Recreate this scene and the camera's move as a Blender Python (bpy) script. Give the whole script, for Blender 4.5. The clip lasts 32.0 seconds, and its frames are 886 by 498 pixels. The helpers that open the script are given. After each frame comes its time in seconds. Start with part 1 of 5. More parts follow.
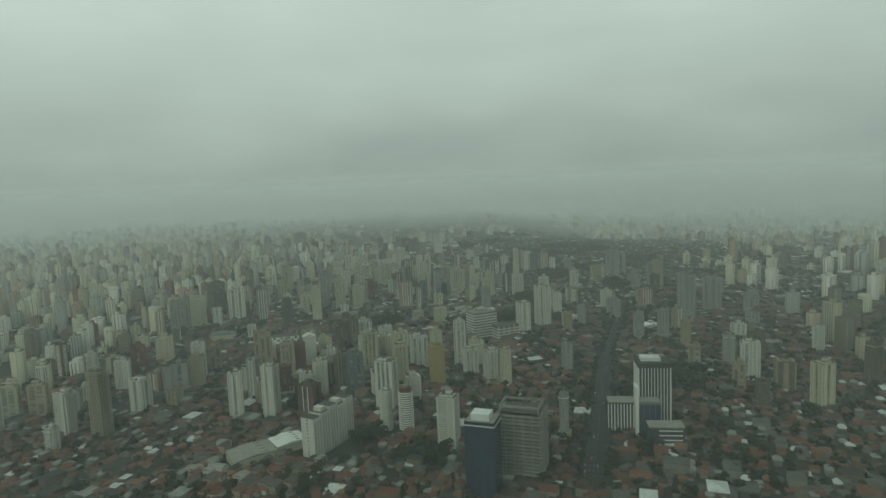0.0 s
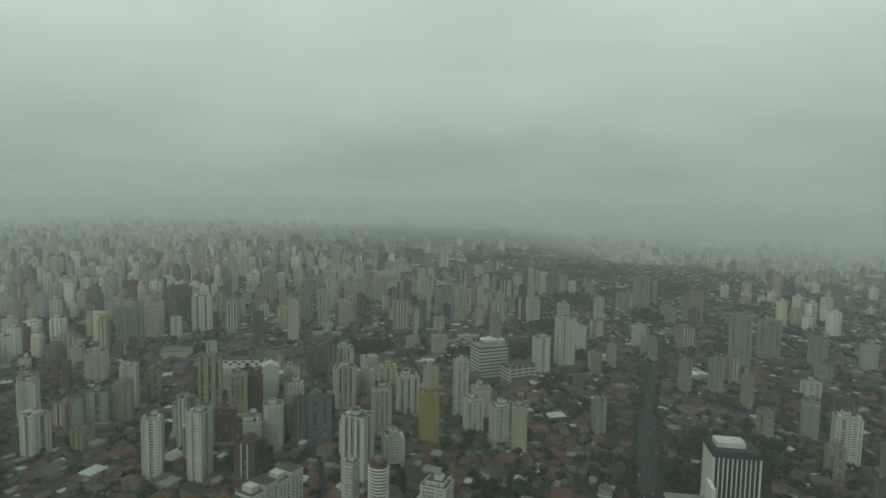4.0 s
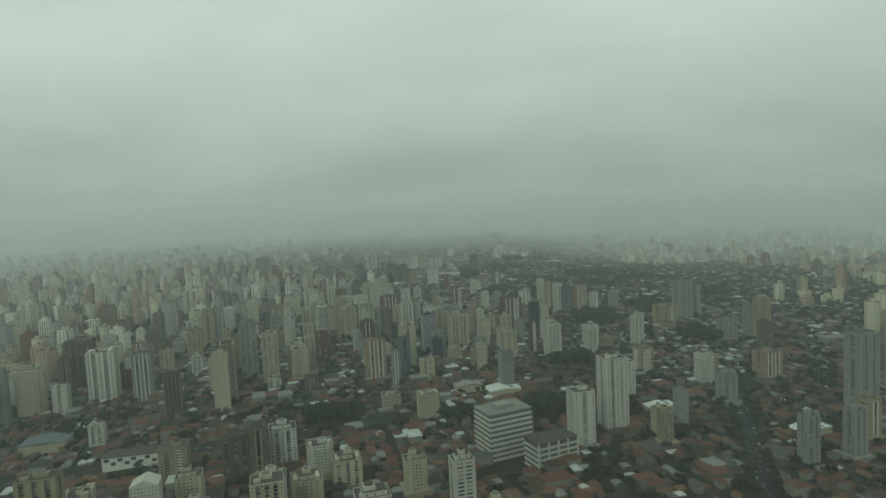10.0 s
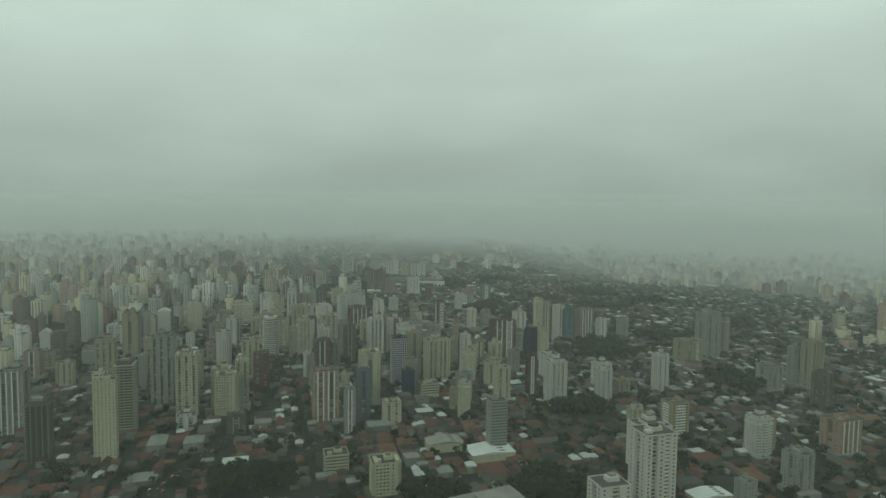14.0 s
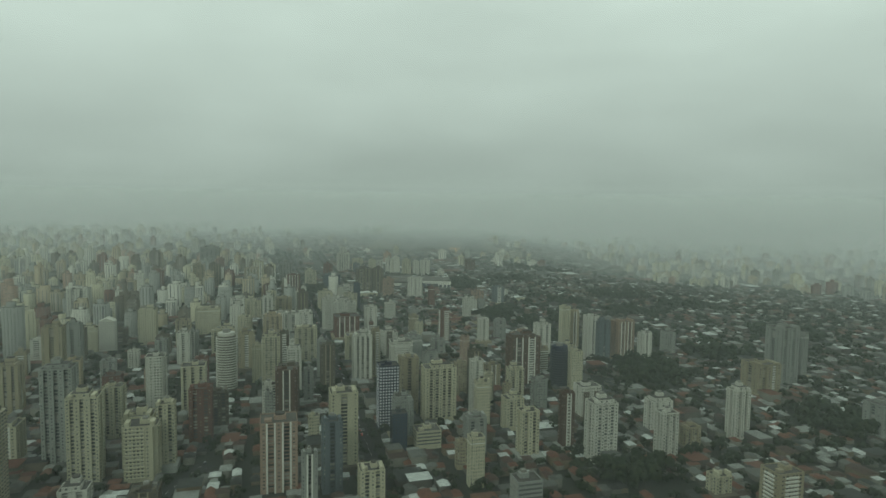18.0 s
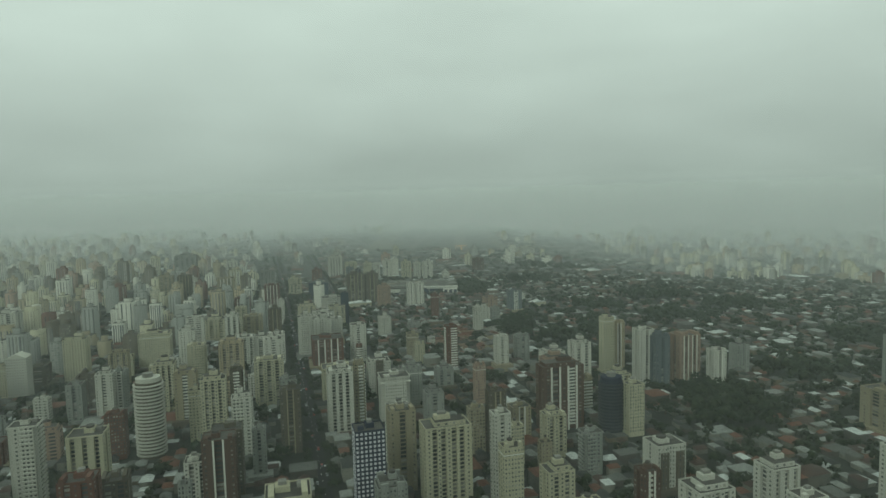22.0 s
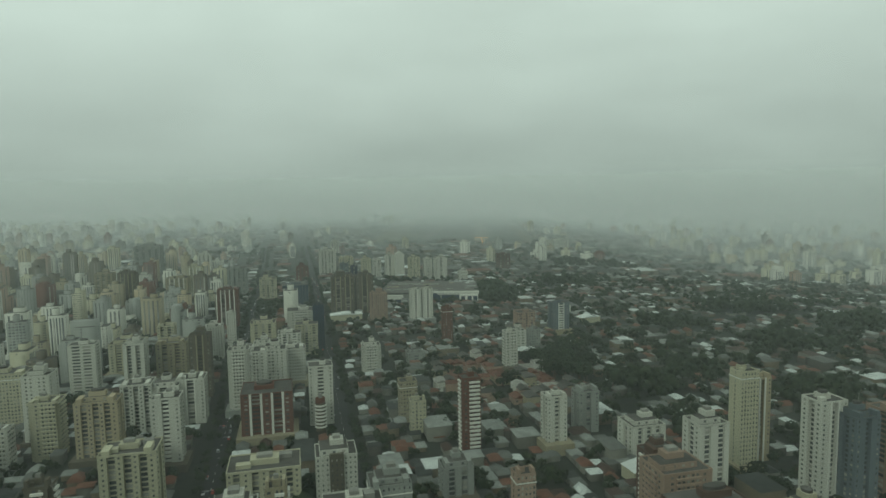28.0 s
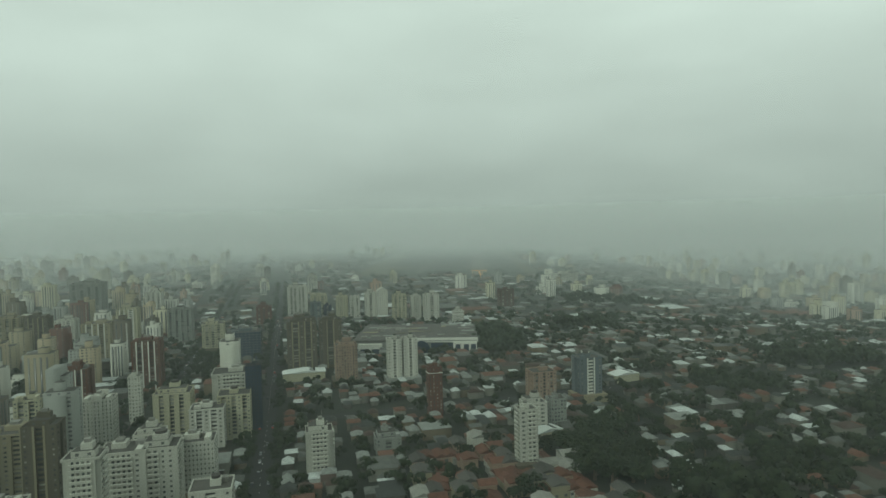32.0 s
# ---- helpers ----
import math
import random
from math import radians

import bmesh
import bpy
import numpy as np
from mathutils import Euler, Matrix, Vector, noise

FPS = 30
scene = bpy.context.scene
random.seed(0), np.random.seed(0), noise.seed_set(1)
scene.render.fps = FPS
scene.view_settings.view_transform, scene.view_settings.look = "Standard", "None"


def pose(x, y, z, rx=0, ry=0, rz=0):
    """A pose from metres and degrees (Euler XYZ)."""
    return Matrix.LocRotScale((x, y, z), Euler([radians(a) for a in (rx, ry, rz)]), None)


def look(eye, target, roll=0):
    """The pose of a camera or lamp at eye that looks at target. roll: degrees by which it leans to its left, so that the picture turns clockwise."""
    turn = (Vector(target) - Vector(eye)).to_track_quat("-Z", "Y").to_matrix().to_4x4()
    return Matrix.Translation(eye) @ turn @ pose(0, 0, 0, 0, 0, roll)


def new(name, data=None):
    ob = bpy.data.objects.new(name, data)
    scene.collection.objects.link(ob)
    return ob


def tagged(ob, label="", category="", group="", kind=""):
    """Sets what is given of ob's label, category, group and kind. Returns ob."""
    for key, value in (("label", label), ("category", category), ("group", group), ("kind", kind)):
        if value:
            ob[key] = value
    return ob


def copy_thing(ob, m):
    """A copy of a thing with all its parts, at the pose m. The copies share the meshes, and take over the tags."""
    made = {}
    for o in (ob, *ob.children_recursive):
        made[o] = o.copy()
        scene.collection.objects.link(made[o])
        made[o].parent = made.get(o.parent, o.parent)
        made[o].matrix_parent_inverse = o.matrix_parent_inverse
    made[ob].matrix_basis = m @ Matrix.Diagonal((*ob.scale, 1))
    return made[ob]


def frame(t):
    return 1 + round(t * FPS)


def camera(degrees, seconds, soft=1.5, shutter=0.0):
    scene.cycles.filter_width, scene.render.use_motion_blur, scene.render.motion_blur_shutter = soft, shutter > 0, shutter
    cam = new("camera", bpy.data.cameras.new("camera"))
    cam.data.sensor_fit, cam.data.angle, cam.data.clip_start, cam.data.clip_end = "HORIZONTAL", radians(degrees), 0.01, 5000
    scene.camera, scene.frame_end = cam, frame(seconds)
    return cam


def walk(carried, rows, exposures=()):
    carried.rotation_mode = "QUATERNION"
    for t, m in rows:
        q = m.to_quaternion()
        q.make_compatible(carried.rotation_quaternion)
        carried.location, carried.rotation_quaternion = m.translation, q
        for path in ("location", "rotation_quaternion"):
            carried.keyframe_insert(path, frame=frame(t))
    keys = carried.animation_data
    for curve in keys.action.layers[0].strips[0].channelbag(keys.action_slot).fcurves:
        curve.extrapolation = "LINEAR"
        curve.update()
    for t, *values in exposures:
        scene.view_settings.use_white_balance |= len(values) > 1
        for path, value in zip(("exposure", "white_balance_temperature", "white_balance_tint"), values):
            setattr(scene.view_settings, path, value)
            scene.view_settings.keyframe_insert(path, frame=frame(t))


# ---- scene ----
cam = camera(70.7, 32.0)
METRES, EYE, TILT, LEAN, TURN = 1180.0, 222.0, 0.0, 0.0, 0.0
EXPOSURES = [(0.0, -0.15), (12.0, -0.09), (20.0, -0.02), (32.0, 0.03)]
ROWS = [
    (0.0, 0.0, 0.0, 0.0, -0.28, -6.41, 2.49),
    (0.5, 0.0007, 0.0165, -0.0011, -0.2, -6.28, 1.43),
    (1.0, 0.0008, 0.0328, -0.0024, -0.04, -6.23, -0.03),
    (1.5, 0.0013, 0.0493, -0.0037, 0.07, -6.3, -1.16),
    (2.0, 0.0017, 0.0659, -0.0052, 0.13, -6.38, -1.31),
    (2.5, 0.0023, 0.0823, -0.0064, 0.12, -6.24, -0.28),
    (3.0, 0.0027, 0.0987, -0.008, 0.36, -5.89, 0.05),
    (3.5, 0.0029, 0.1152, -0.0094, 0.85, -5.58, -1.02),
    (5.5, 0.005, 0.1801, -0.0148, 0.54, -4.94, -0.15),
    (6.0, 0.0053, 0.1965, -0.0156, 0.33, -5.18, 0.87),
    (6.5, 0.0057, 0.2128, -0.0168, 0.18, -5.48, 1.52),
    (7.0, 0.006, 0.2293, -0.0179, 0.06, -5.66, 1.98),
    (7.5, 0.0061, 0.2455, -0.0191, -0.04, -5.74, 2.3),
    (8.0, 0.0068, 0.2617, -0.0201, -0.14, -5.83, 2.37),
    (8.5, 0.0073, 0.2778, -0.0214, -0.24, -5.73, 2.45),
    (9.0, 0.0079, 0.2938, -0.0225, -0.36, -5.38, 3.0),
    (9.5, 0.0084, 0.3099, -0.0235, -0.36, -5.01, 2.91),
    (10.0, 0.009, 0.3256, -0.0245, -0.21, -4.4, 2.89),
    (10.5, 0.0095, 0.3415, -0.0255, 0.0, -3.82, 2.58),
    (11.0, 0.0101, 0.3572, -0.0263, 0.22, -3.52, 1.76),
    (11.5, 0.0108, 0.3734, -0.0276, 0.3, -3.31, 1.32),
    (12.0, 0.0114, 0.3892, -0.0287, 0.1, -3.21, 0.3),
    (12.5, 0.0125, 0.4051, -0.0295, -0.28, -3.42, -0.94),
    (13.0, 0.0131, 0.4207, -0.0305, -0.71, -3.74, -1.35),
    (13.5, 0.0139, 0.4366, -0.0313, -0.99, -3.97, -1.04),
    (14.0, 0.0143, 0.4524, -0.0322, -1.08, -3.96, -0.77),
    (14.5, 0.0149, 0.4679, -0.0334, -0.96, -3.67, -0.88),
    (15.0, 0.0153, 0.4832, -0.0344, -0.84, -3.28, -1.02),
    (15.5, 0.0156, 0.4988, -0.0355, -0.75, -3.0, -0.62),
    (17.5, 0.0185, 0.5604, -0.0374, -0.29, -4.0, -1.05),
    (18.0, 0.0189, 0.5764, -0.0383, -0.37, -4.54, -0.81),
    (18.5, 0.0194, 0.592, -0.0391, -0.33, -4.99, -0.2),
    (19.0, 0.0197, 0.6076, -0.04, -0.27, -5.39, 0.33),
    (19.5, 0.0198, 0.6232, -0.0411, -0.18, -5.66, 0.1),
    (20.0, 0.0201, 0.6377, -0.042, -0.15, -5.67, -0.31),
    (20.5, 0.0206, 0.6529, -0.0428, -0.26, -5.47, -0.06),
    (21.0, 0.021, 0.6684, -0.044, -0.36, -5.23, 0.58),
    (21.5, 0.0212, 0.6838, -0.0451, -0.3, -5.04, 1.25),
    (22.0, 0.0213, 0.6993, -0.0466, -0.07, -4.76, 1.39),
    (22.5, 0.0214, 0.7146, -0.0478, 0.13, -4.41, 0.54),
    (23.0, 0.0217, 0.7298, -0.0487, 0.2, -4.21, -0.76),
    (23.5, 0.0219, 0.7451, -0.0498, 0.06, -4.38, -1.26),
    (24.0, 0.0221, 0.7607, -0.0506, -0.09, -4.88, -0.89),
    (24.5, 0.0225, 0.7762, -0.0519, -0.16, -5.24, 0.33),
    (26.5, 0.0223, 0.8349, -0.0554, 1.56, -6.5, -1.08),
    (27.0, 0.0224, 0.8501, -0.0566, 1.62, -6.32, -1.06),
    (27.5, 0.0226, 0.865, -0.0578, 1.67, -5.94, -0.29),
    (28.0, 0.0228, 0.8798, -0.0589, 1.68, -5.59, 0.92),
    (28.5, 0.023, 0.8946, -0.0604, 1.69, -5.21, 1.39),
    (29.0, 0.0229, 0.9094, -0.0618, 1.64, -4.64, 1.17),
    (29.5, 0.0233, 0.9242, -0.0628, 1.55, -4.13, 1.31),
    (30.0, 0.0236, 0.9388, -0.0642, 1.45, -3.59, 1.87),
    (30.5, 0.0239, 0.9533, -0.0654, 1.36, -3.03, 2.63),
    (31.0, 0.0243, 0.9678, -0.0665, 1.41, -2.64, 2.17),
    (31.5, 0.0247, 0.9824, -0.0678, 1.4, -2.51, 1.71),
    (32.0, 0.025, 0.9971, -0.069, 1.38, -2.52, 1.29),
]
walk(cam, [(t, pose(0, 0, EYE, TILT, LEAN, TURN) @ pose(METRES * x, METRES * y, METRES * z, 90 + pitch, roll, yaw)) for t, x, y, z, yaw, pitch, roll in ROWS],
     EXPOSURES)

# ---- sky, sun and haze ----
world = bpy.data.worlds.new("overcast_sky")
scene.world = world
world.use_nodes = True
wt = world.node_tree
back = wt.nodes["Background"]
SKY_LOW, SKY_MID, SKY_HIGH = (0.282, 0.352, 0.314), (0.455, 0.56, 0.50), (0.60, 0.735, 0.655)
coord = wt.nodes.new("ShaderNodeTexCoord")
parts_of = wt.nodes.new("ShaderNodeSeparateXYZ")
wt.links.new(coord.outputs["Generated"], parts_of.inputs[0])
flat = wt.nodes.new("ShaderNodeMapping")
flat.inputs["Scale"].default_value = (1.6, 1.6, 6.0)
wt.links.new(coord.outputs["Generated"], flat.inputs[0])
cloud = wt.nodes.new("ShaderNodeTexNoise")
cloud.inputs["Scale"].default_value = 1.7
cloud.inputs["Detail"].default_value = 3.0
wt.links.new(flat.outputs[0], cloud.inputs["Vector"])
lift = wt.nodes.new("ShaderNodeMath")
lift.operation = "MULTIPLY_ADD"
lift.inputs[1].default_value = 0.06
lift.inputs[2].default_value = -0.03
wt.links.new(cloud.outputs["Fac"], lift.inputs[0])
height = wt.nodes.new("ShaderNodeMath")
height.operation = "ADD"
wt.links.new(parts_of.outputs["Z"], height.inputs[0])
wt.links.new(lift.outputs[0], height.inputs[1])
shade = wt.nodes.new("ShaderNodeValToRGB")
wt.links.new(height.outputs[0], shade.inputs[0])
shade.color_ramp.interpolation = "B_SPLINE"
bands = shade.color_ramp.elements
bands[0].position, bands[0].color = 0.0, (*SKY_LOW, 1)
bands[1].position, bands[1].color = 0.30, (*SKY_HIGH, 1)
middle = bands.new(0.12)
middle.color = (*SKY_MID, 1)
bands.new(0.65).color = (*(1.1 * c for c in SKY_HIGH), 1)
thick = wt.nodes.new("ShaderNodeMapRange")
thick.inputs["From Min"].default_value, thick.inputs["From Max"].default_value = 0.3, 0.7
thick.inputs["To Min"].default_value, thick.inputs["To Max"].default_value = 0.94, 1.06
wt.links.new(cloud.outputs["Fac"], thick.inputs["Value"])
veil = wt.nodes.new("ShaderNodeVectorMath")
veil.operation = "SCALE"
wt.links.new(shade.outputs[0], veil.inputs[0])
wt.links.new(thick.outputs[0], veil.inputs["Scale"])
wt.links.new(veil.outputs[0], back.inputs["Color"])
back.inputs["Strength"].default_value = 1.0

sun = new("sun", bpy.data.lights.new("sun", "SUN"))
sun.data.energy, sun.data.angle, sun.data.color = 1.15, radians(25), (0.86, 1.0, 0.86)
sun.matrix_world = look((0, 0, 400), (250, 420, 0))

HAZE_DENSITY = 0.00019


# ---- materials ----
def surface(name, colour, rough=0.8, spread=0.12, scale=0.15, streak=False, metal=0.0, island=None, bump=0.0, shine=0.12):
    """A surface with grain, large stains and a small difference from thing to thing; island: colours chosen piece by piece."""
    m = bpy.data.materials.new(name)
    m.use_nodes = True
    t = m.node_tree
    b = t.nodes["Principled BSDF"]
    b.inputs["Roughness"].default_value, b.inputs["Metallic"].default_value = rough, metal
    b.inputs["Specular IOR Level"].default_value = shine
    where = t.nodes.new("ShaderNodeTexCoord")
    stretch = t.nodes.new("ShaderNodeMapping")
    stretch.inputs["Scale"].default_value = (1, 1, 0.12 if streak else 1)
    t.links.new(where.outputs["Object"], stretch.inputs[0])
    coarse = t.nodes.new("ShaderNodeTexNoise")
    coarse.inputs["Scale"].default_value, coarse.inputs["Detail"].default_value = scale, 4.0
    t.links.new(stretch.outputs[0], coarse.inputs["Vector"])
    fine = t.nodes.new("ShaderNodeTexNoise")
    fine.inputs["Scale"].default_value, fine.inputs["Detail"].default_value = scale * 9, 3.0
    t.links.new(stretch.outputs[0], fine.inputs["Vector"])
    mixed = t.nodes.new("ShaderNodeMath")
    mixed.operation = "MULTIPLY_ADD"
    mixed.inputs[1].default_value = 0.6
    t.links.new(coarse.outputs["Fac"], mixed.inputs[0])
    half = t.nodes.new("ShaderNodeMath")
    half.operation = "MULTIPLY"
    half.inputs[1].default_value = 0.4
    t.links.new(fine.outputs["Fac"], half.inputs[0])
    t.links.new(half.outputs[0], mixed.inputs[2])
    own = t.nodes.new("ShaderNodeObjectInfo")
    total = t.nodes.new("ShaderNodeMath")
    total.operation = "MULTIPLY_ADD"
    total.inputs[1].default_value = 0.22
    t.links.new(own.outputs["Random"], total.inputs[0])
    t.links.new(mixed.outputs[0], total.inputs[2])
    level = t.nodes.new("ShaderNodeMapRange")
    level.inputs["From Min"].default_value, level.inputs["From Max"].default_value = 0.28, 0.95
    level.inputs["To Min"].default_value, level.inputs["To Max"].default_value = 1 - 2 * spread, 1 + 1.2 * spread
    t.links.new(total.outputs[0], level.inputs["Value"])
    scaled = t.nodes.new("ShaderNodeVectorMath")
    scaled.operation = "SCALE"
    t.links.new(level.outputs[0], scaled.inputs["Scale"])
    if island:
        piece = t.nodes.new("ShaderNodeNewGeometry")
        chosen = t.nodes.new("ShaderNodeValToRGB")
        chosen.color_ramp.interpolation = "CONSTANT"
        while len(chosen.color_ramp.elements) < len(island):
            chosen.color_ramp.elements.new(0.5)
        at = 0.0
        for e, (share, tint) in zip(chosen.color_ramp.elements, island):
            e.position, e.color = at, (*tint, 1)
            at += share
        t.links.new(piece.outputs["Random Per Island"], chosen.inputs[0])
        t.links.new(chosen.outputs[0], scaled.inputs[0])
    else:
        scaled.inputs[0].default_value = colour
    t.links.new(scaled.outputs[0], b.inputs["Base Color"])
    if bump:
        rough_up = t.nodes.new("ShaderNodeBump")
        rough_up.inputs["Strength"].default_value, rough_up.inputs["Distance"].default_value = bump, 0.3
        t.links.new(fine.outputs["Fac"], rough_up.inputs["Height"])
        t.links.new(rough_up.outputs[0], b.inputs["Normal"])
    return m


PAINT = {
    "white": (0.349, 0.352, 0.302), "cream": (0.298, 0.288, 0.205), "beige": (0.202, 0.181, 0.122), "grey": (0.18, 0.19, 0.171),
    "rose": (0.214, 0.157, 0.117), "brown": (0.0731, 0.0466, 0.0341), "brick": (0.0932, 0.0454, 0.0325), "umber": (0.0786, 0.0699, 0.0513),
    "peach": (0.259, 0.222, 0.15), "ochre": (0.236, 0.192, 0.0826), "slate": (0.0349, 0.0408, 0.0456), "steel": (0.0848, 0.102, 0.108), "navy": (0.0169, 0.0222, 0.0371),
}
WALL = {k: surface(k + "_render", c, 0.85, 0.13, 0.11, streak=True) for k, c in PAINT.items()}
GLASS = surface("window_glass", (0.04, 0.05, 0.055), 0.12, 0.3, 0.3,
                island=[(0.5, (0.05, 0.056, 0.056)), (0.2, (0.09, 0.094, 0.088)), (0.16, (0.15, 0.15, 0.13)), (0.14, (0.24, 0.235, 0.205))], shine=0.5)
TINTED = surface("tinted_curtain_wall", (0.03, 0.045, 0.065), 0.08, 0.25, 0.3, shine=0.5)
PALE = surface("pale_window_surround", (0.45, 0.46, 0.47), 0.6, 0.1, 0.3)
DECK = surface("roof_felt", (0.0675, 0.0648, 0.0576), 0.9, 0.35, 0.22, bump=0.2)
CONCRETE = surface("stained_concrete", (0.18, 0.179, 0.158), 0.9, 0.25, 0.2, streak=True)
TRIM = surface("white_trim", (0.458, 0.461, 0.405), 0.8, 0.12, 0.2, streak=True)
METAL = surface("white_sheet_roof", (0.425, 0.452, 0.425), 0.45, 0.2, 0.12)
ASPHALT = surface("asphalt", (0.026, 0.027, 0.026), 0.9, 0.25, 0.05)
EARTH = surface("city_ground", (0.022, 0.025, 0.019), 0.95, 0.4, 0.02, bump=0.2)
MARK = surface("road_paint", (0.6, 0.6, 0.56), 0.7, 0.1, 0.5)
RUNWAY = surface("runway_asphalt", (0.11, 0.11, 0.10), 0.9, 0.2, 0.02)
FIELD = surface("dry_airfield_grass", (0.062, 0.058, 0.034), 0.95, 0.3, 0.01)
HOUSE_WALL = surface("house_walls", (0.2, 0.2, 0.17), 0.9, 0.15, 0.3,
                     island=[(0.35, (0.12, 0.121, 0.1)), (0.25, (0.082, 0.081, 0.068)), (0.2, (0.096, 0.08, 0.055)), (0.2, (0.055, 0.052, 0.045))])
HOUSE_ROOF = surface("house_roofs", (0.15, 0.07, 0.045), 0.85, 0.3, 0.35,
                     island=[(0.29, (0.098, 0.045, 0.03)), (0.16, (0.054, 0.034, 0.026)), (0.11, (0.122, 0.067, 0.043)), (0.16, (0.07, 0.073, 0.066)),
                             (0.13, (0.03, 0.032, 0.029)), (0.10, (0.165, 0.174, 0.158)), (0.05, (0.35, 0.375, 0.355))])
CITY_ROOF = surface("inner_city_roofs", (0.12, 0.1, 0.08), 0.8, 0.3, 0.35,
                    island=[(0.17, (0.105, 0.05, 0.033)), (0.10, (0.05, 0.033, 0.026)), (0.22, (0.085, 0.089, 0.08)), (0.17, (0.034, 0.037, 0.034)),
                            (0.22, (0.17, 0.18, 0.165)), (0.12, (0.36, 0.385, 0.365))])
CLAY = surface("clay_tiles", (0.1, 0.047, 0.032), 0.85, 0.35, 0.6)
LEAF = surface("tree_leaves", (0.0241, 0.0379, 0.0172), 0.8, 0.4, 0.25,
               island=[(0.4, (0.0134, 0.0222, 0.0103)), (0.35, (0.0186, 0.0289, 0.0124)), (0.25, (0.0258, 0.0351, 0.0156))])
BARK = surface("tree_bark", (0.09, 0.07, 0.05), 0.95, 0.3, 1.0)
CAR_PAINT = surface("car_paint", (0.3, 0.3, 0.3), 0.3, 0.05, 1.0,
                    island=[(0.2, (0.45, 0.45, 0.45)), (0.45, (0.16, 0.165, 0.17)), (0.2, (0.03, 0.03, 0.035)), (0.15, (0.3, 0.04, 0.03))])
LAMP_ORANGE = surface("approach_light_mast_paint", (0.55, 0.30, 0.10), 0.6, 0.1, 0.3)


def mist(name, density, colour):
    """Air that scatters and dims the light."""
    m = bpy.data.materials.new(name)
    m.use_nodes = True
    t = m.node_tree
    t.nodes.remove(t.nodes["Principled BSDF"])
    air = t.nodes.new("ShaderNodeVolumeScatter")
    air.inputs["Density"].default_value, air.inputs["Anisotropy"].default_value = density, 0.0
    air.inputs["Color"].default_value = (*colour, 1)
    tint = t.nodes.new("ShaderNodeVolumeAbsorption")
    tint.inputs["Density"].default_value, tint.inputs["Color"].default_value = density, (0.955, 1.0, 0.98, 1)
    both = t.nodes.new("ShaderNodeAddShader")
    t.links.new(air.outputs[0], both.inputs[0])
    t.links.new(tint.outputs[0], both.inputs[1])
    t.links.new(both.outputs[0], t.nodes["Material Output"].inputs["Volume"])
    return m


HAZE = mist("haze", HAZE_DENSITY, (0.93, 1.0, 0.975))


# ---- building blocks ----
def ease(t):
    t = max(0.0, min(1.0, t))
    return t * t * (3 - 2 * t)


def ground_z(x, y):
    """The ground climbs along the flight, swells under the middle of the city and falls away into a valley on the far right."""
    swell = 7 * ease((x + 300) / 150) * (1 - ease((y - 1700) / 500))
    return 0.019 * (min(y, 2600) - 536) - 20 * math.tanh(0.03 * max(0, x - 107) / 20) + swell - 16 * ease((x - 160) / 420) * ease((y - 1550) / 550)


class Mesh:
    """Gathers boxes and prisms for one mesh."""

    def __init__(self):
        self.v, self.f, self.m = [], [], []

    def prism(self, outline, z0, z1, mat=0, floor=False):
        n, k = len(outline), len(self.v)
        self.v += [(x, y, z0) for x, y in outline] + [(x, y, z1) for x, y in outline]
        self.f += [(k + i, k + (i + 1) % n, k + n + (i + 1) % n, k + n + i) for i in range(n)]
        self.f.append(tuple(range(k + n, k + 2 * n)))
        self.m += [mat] * (n + 1)
        if floor:
            self.f.append(tuple(range(k + n - 1, k - 1, -1)))
            self.m.append(mat)
        return self

    def box(self, x, y, z0, sx, sy, sz, mat=0, floor=True):
        a, b = sx / 2, sy / 2
        return self.prism([(x - a, y - b), (x + a, y - b), (x + a, y + b), (x - a, y + b)], z0, z0 + sz, mat, floor)

    def on_face(self, face, u, z0, width, tall, proud, mat=0):
        """A box against one side of a block; face: middle point, outward way."""
        (cx, cy), (nx, ny) = face
        tx, ty = -ny, nx
        px, py = cx + tx * u, cy + ty * u
        a = width / 2
        q = [(px - tx * a, py - ty * a), (px - tx * a + nx * proud, py - ty * a + ny * proud),
             (px + tx * a + nx * proud, py + ty * a + ny * proud), (px + tx * a, py + ty * a)]
        return self.prism(q[::-1], z0, z0 + tall, mat, True)

    def gable(self, x, y, sx, sy, z0, rise, mat=0, over=0.4):
        a, b, k = sx / 2 + over, sy / 2 + over, len(self.v)
        self.v += [(x - a, y - b, z0), (x + a, y - b, z0), (x + a, y + b, z0), (x - a, y + b, z0), (x, y - b, z0 + rise), (x, y + b, z0 + rise)]
        self.f += [(k, k + 1, k + 4), (k + 1, k + 2, k + 5, k + 4), (k + 2, k + 3, k + 5), (k + 3, k, k + 4, k + 5), (k, k + 3, k + 2, k + 1)]
        self.m += [mat] * 5
        return self

    def data(self, name, *materials):
        me = bpy.data.meshes.new(name)
        me.from_pydata(self.v, [], self.f)
        for m in materials:
            me.materials.append(m)
        if len(materials) > 1:
            me.polygons.foreach_set("material_index", self.m)
        return me


def part(name, mesh, material, parent, label=""):
    ob = new(name, mesh.data(name, material))
    ob.parent = parent
    return tagged(ob, label)


def root(name, x, y, yaw, label, category, group="", z=None):
    ob = new(name)
    ob.empty_display_size = 2
    ob.matrix_basis = pose(x, y, ground_z(x, y) if z is None else z, 0, 0, yaw)
    return tagged(ob, label, category, group)


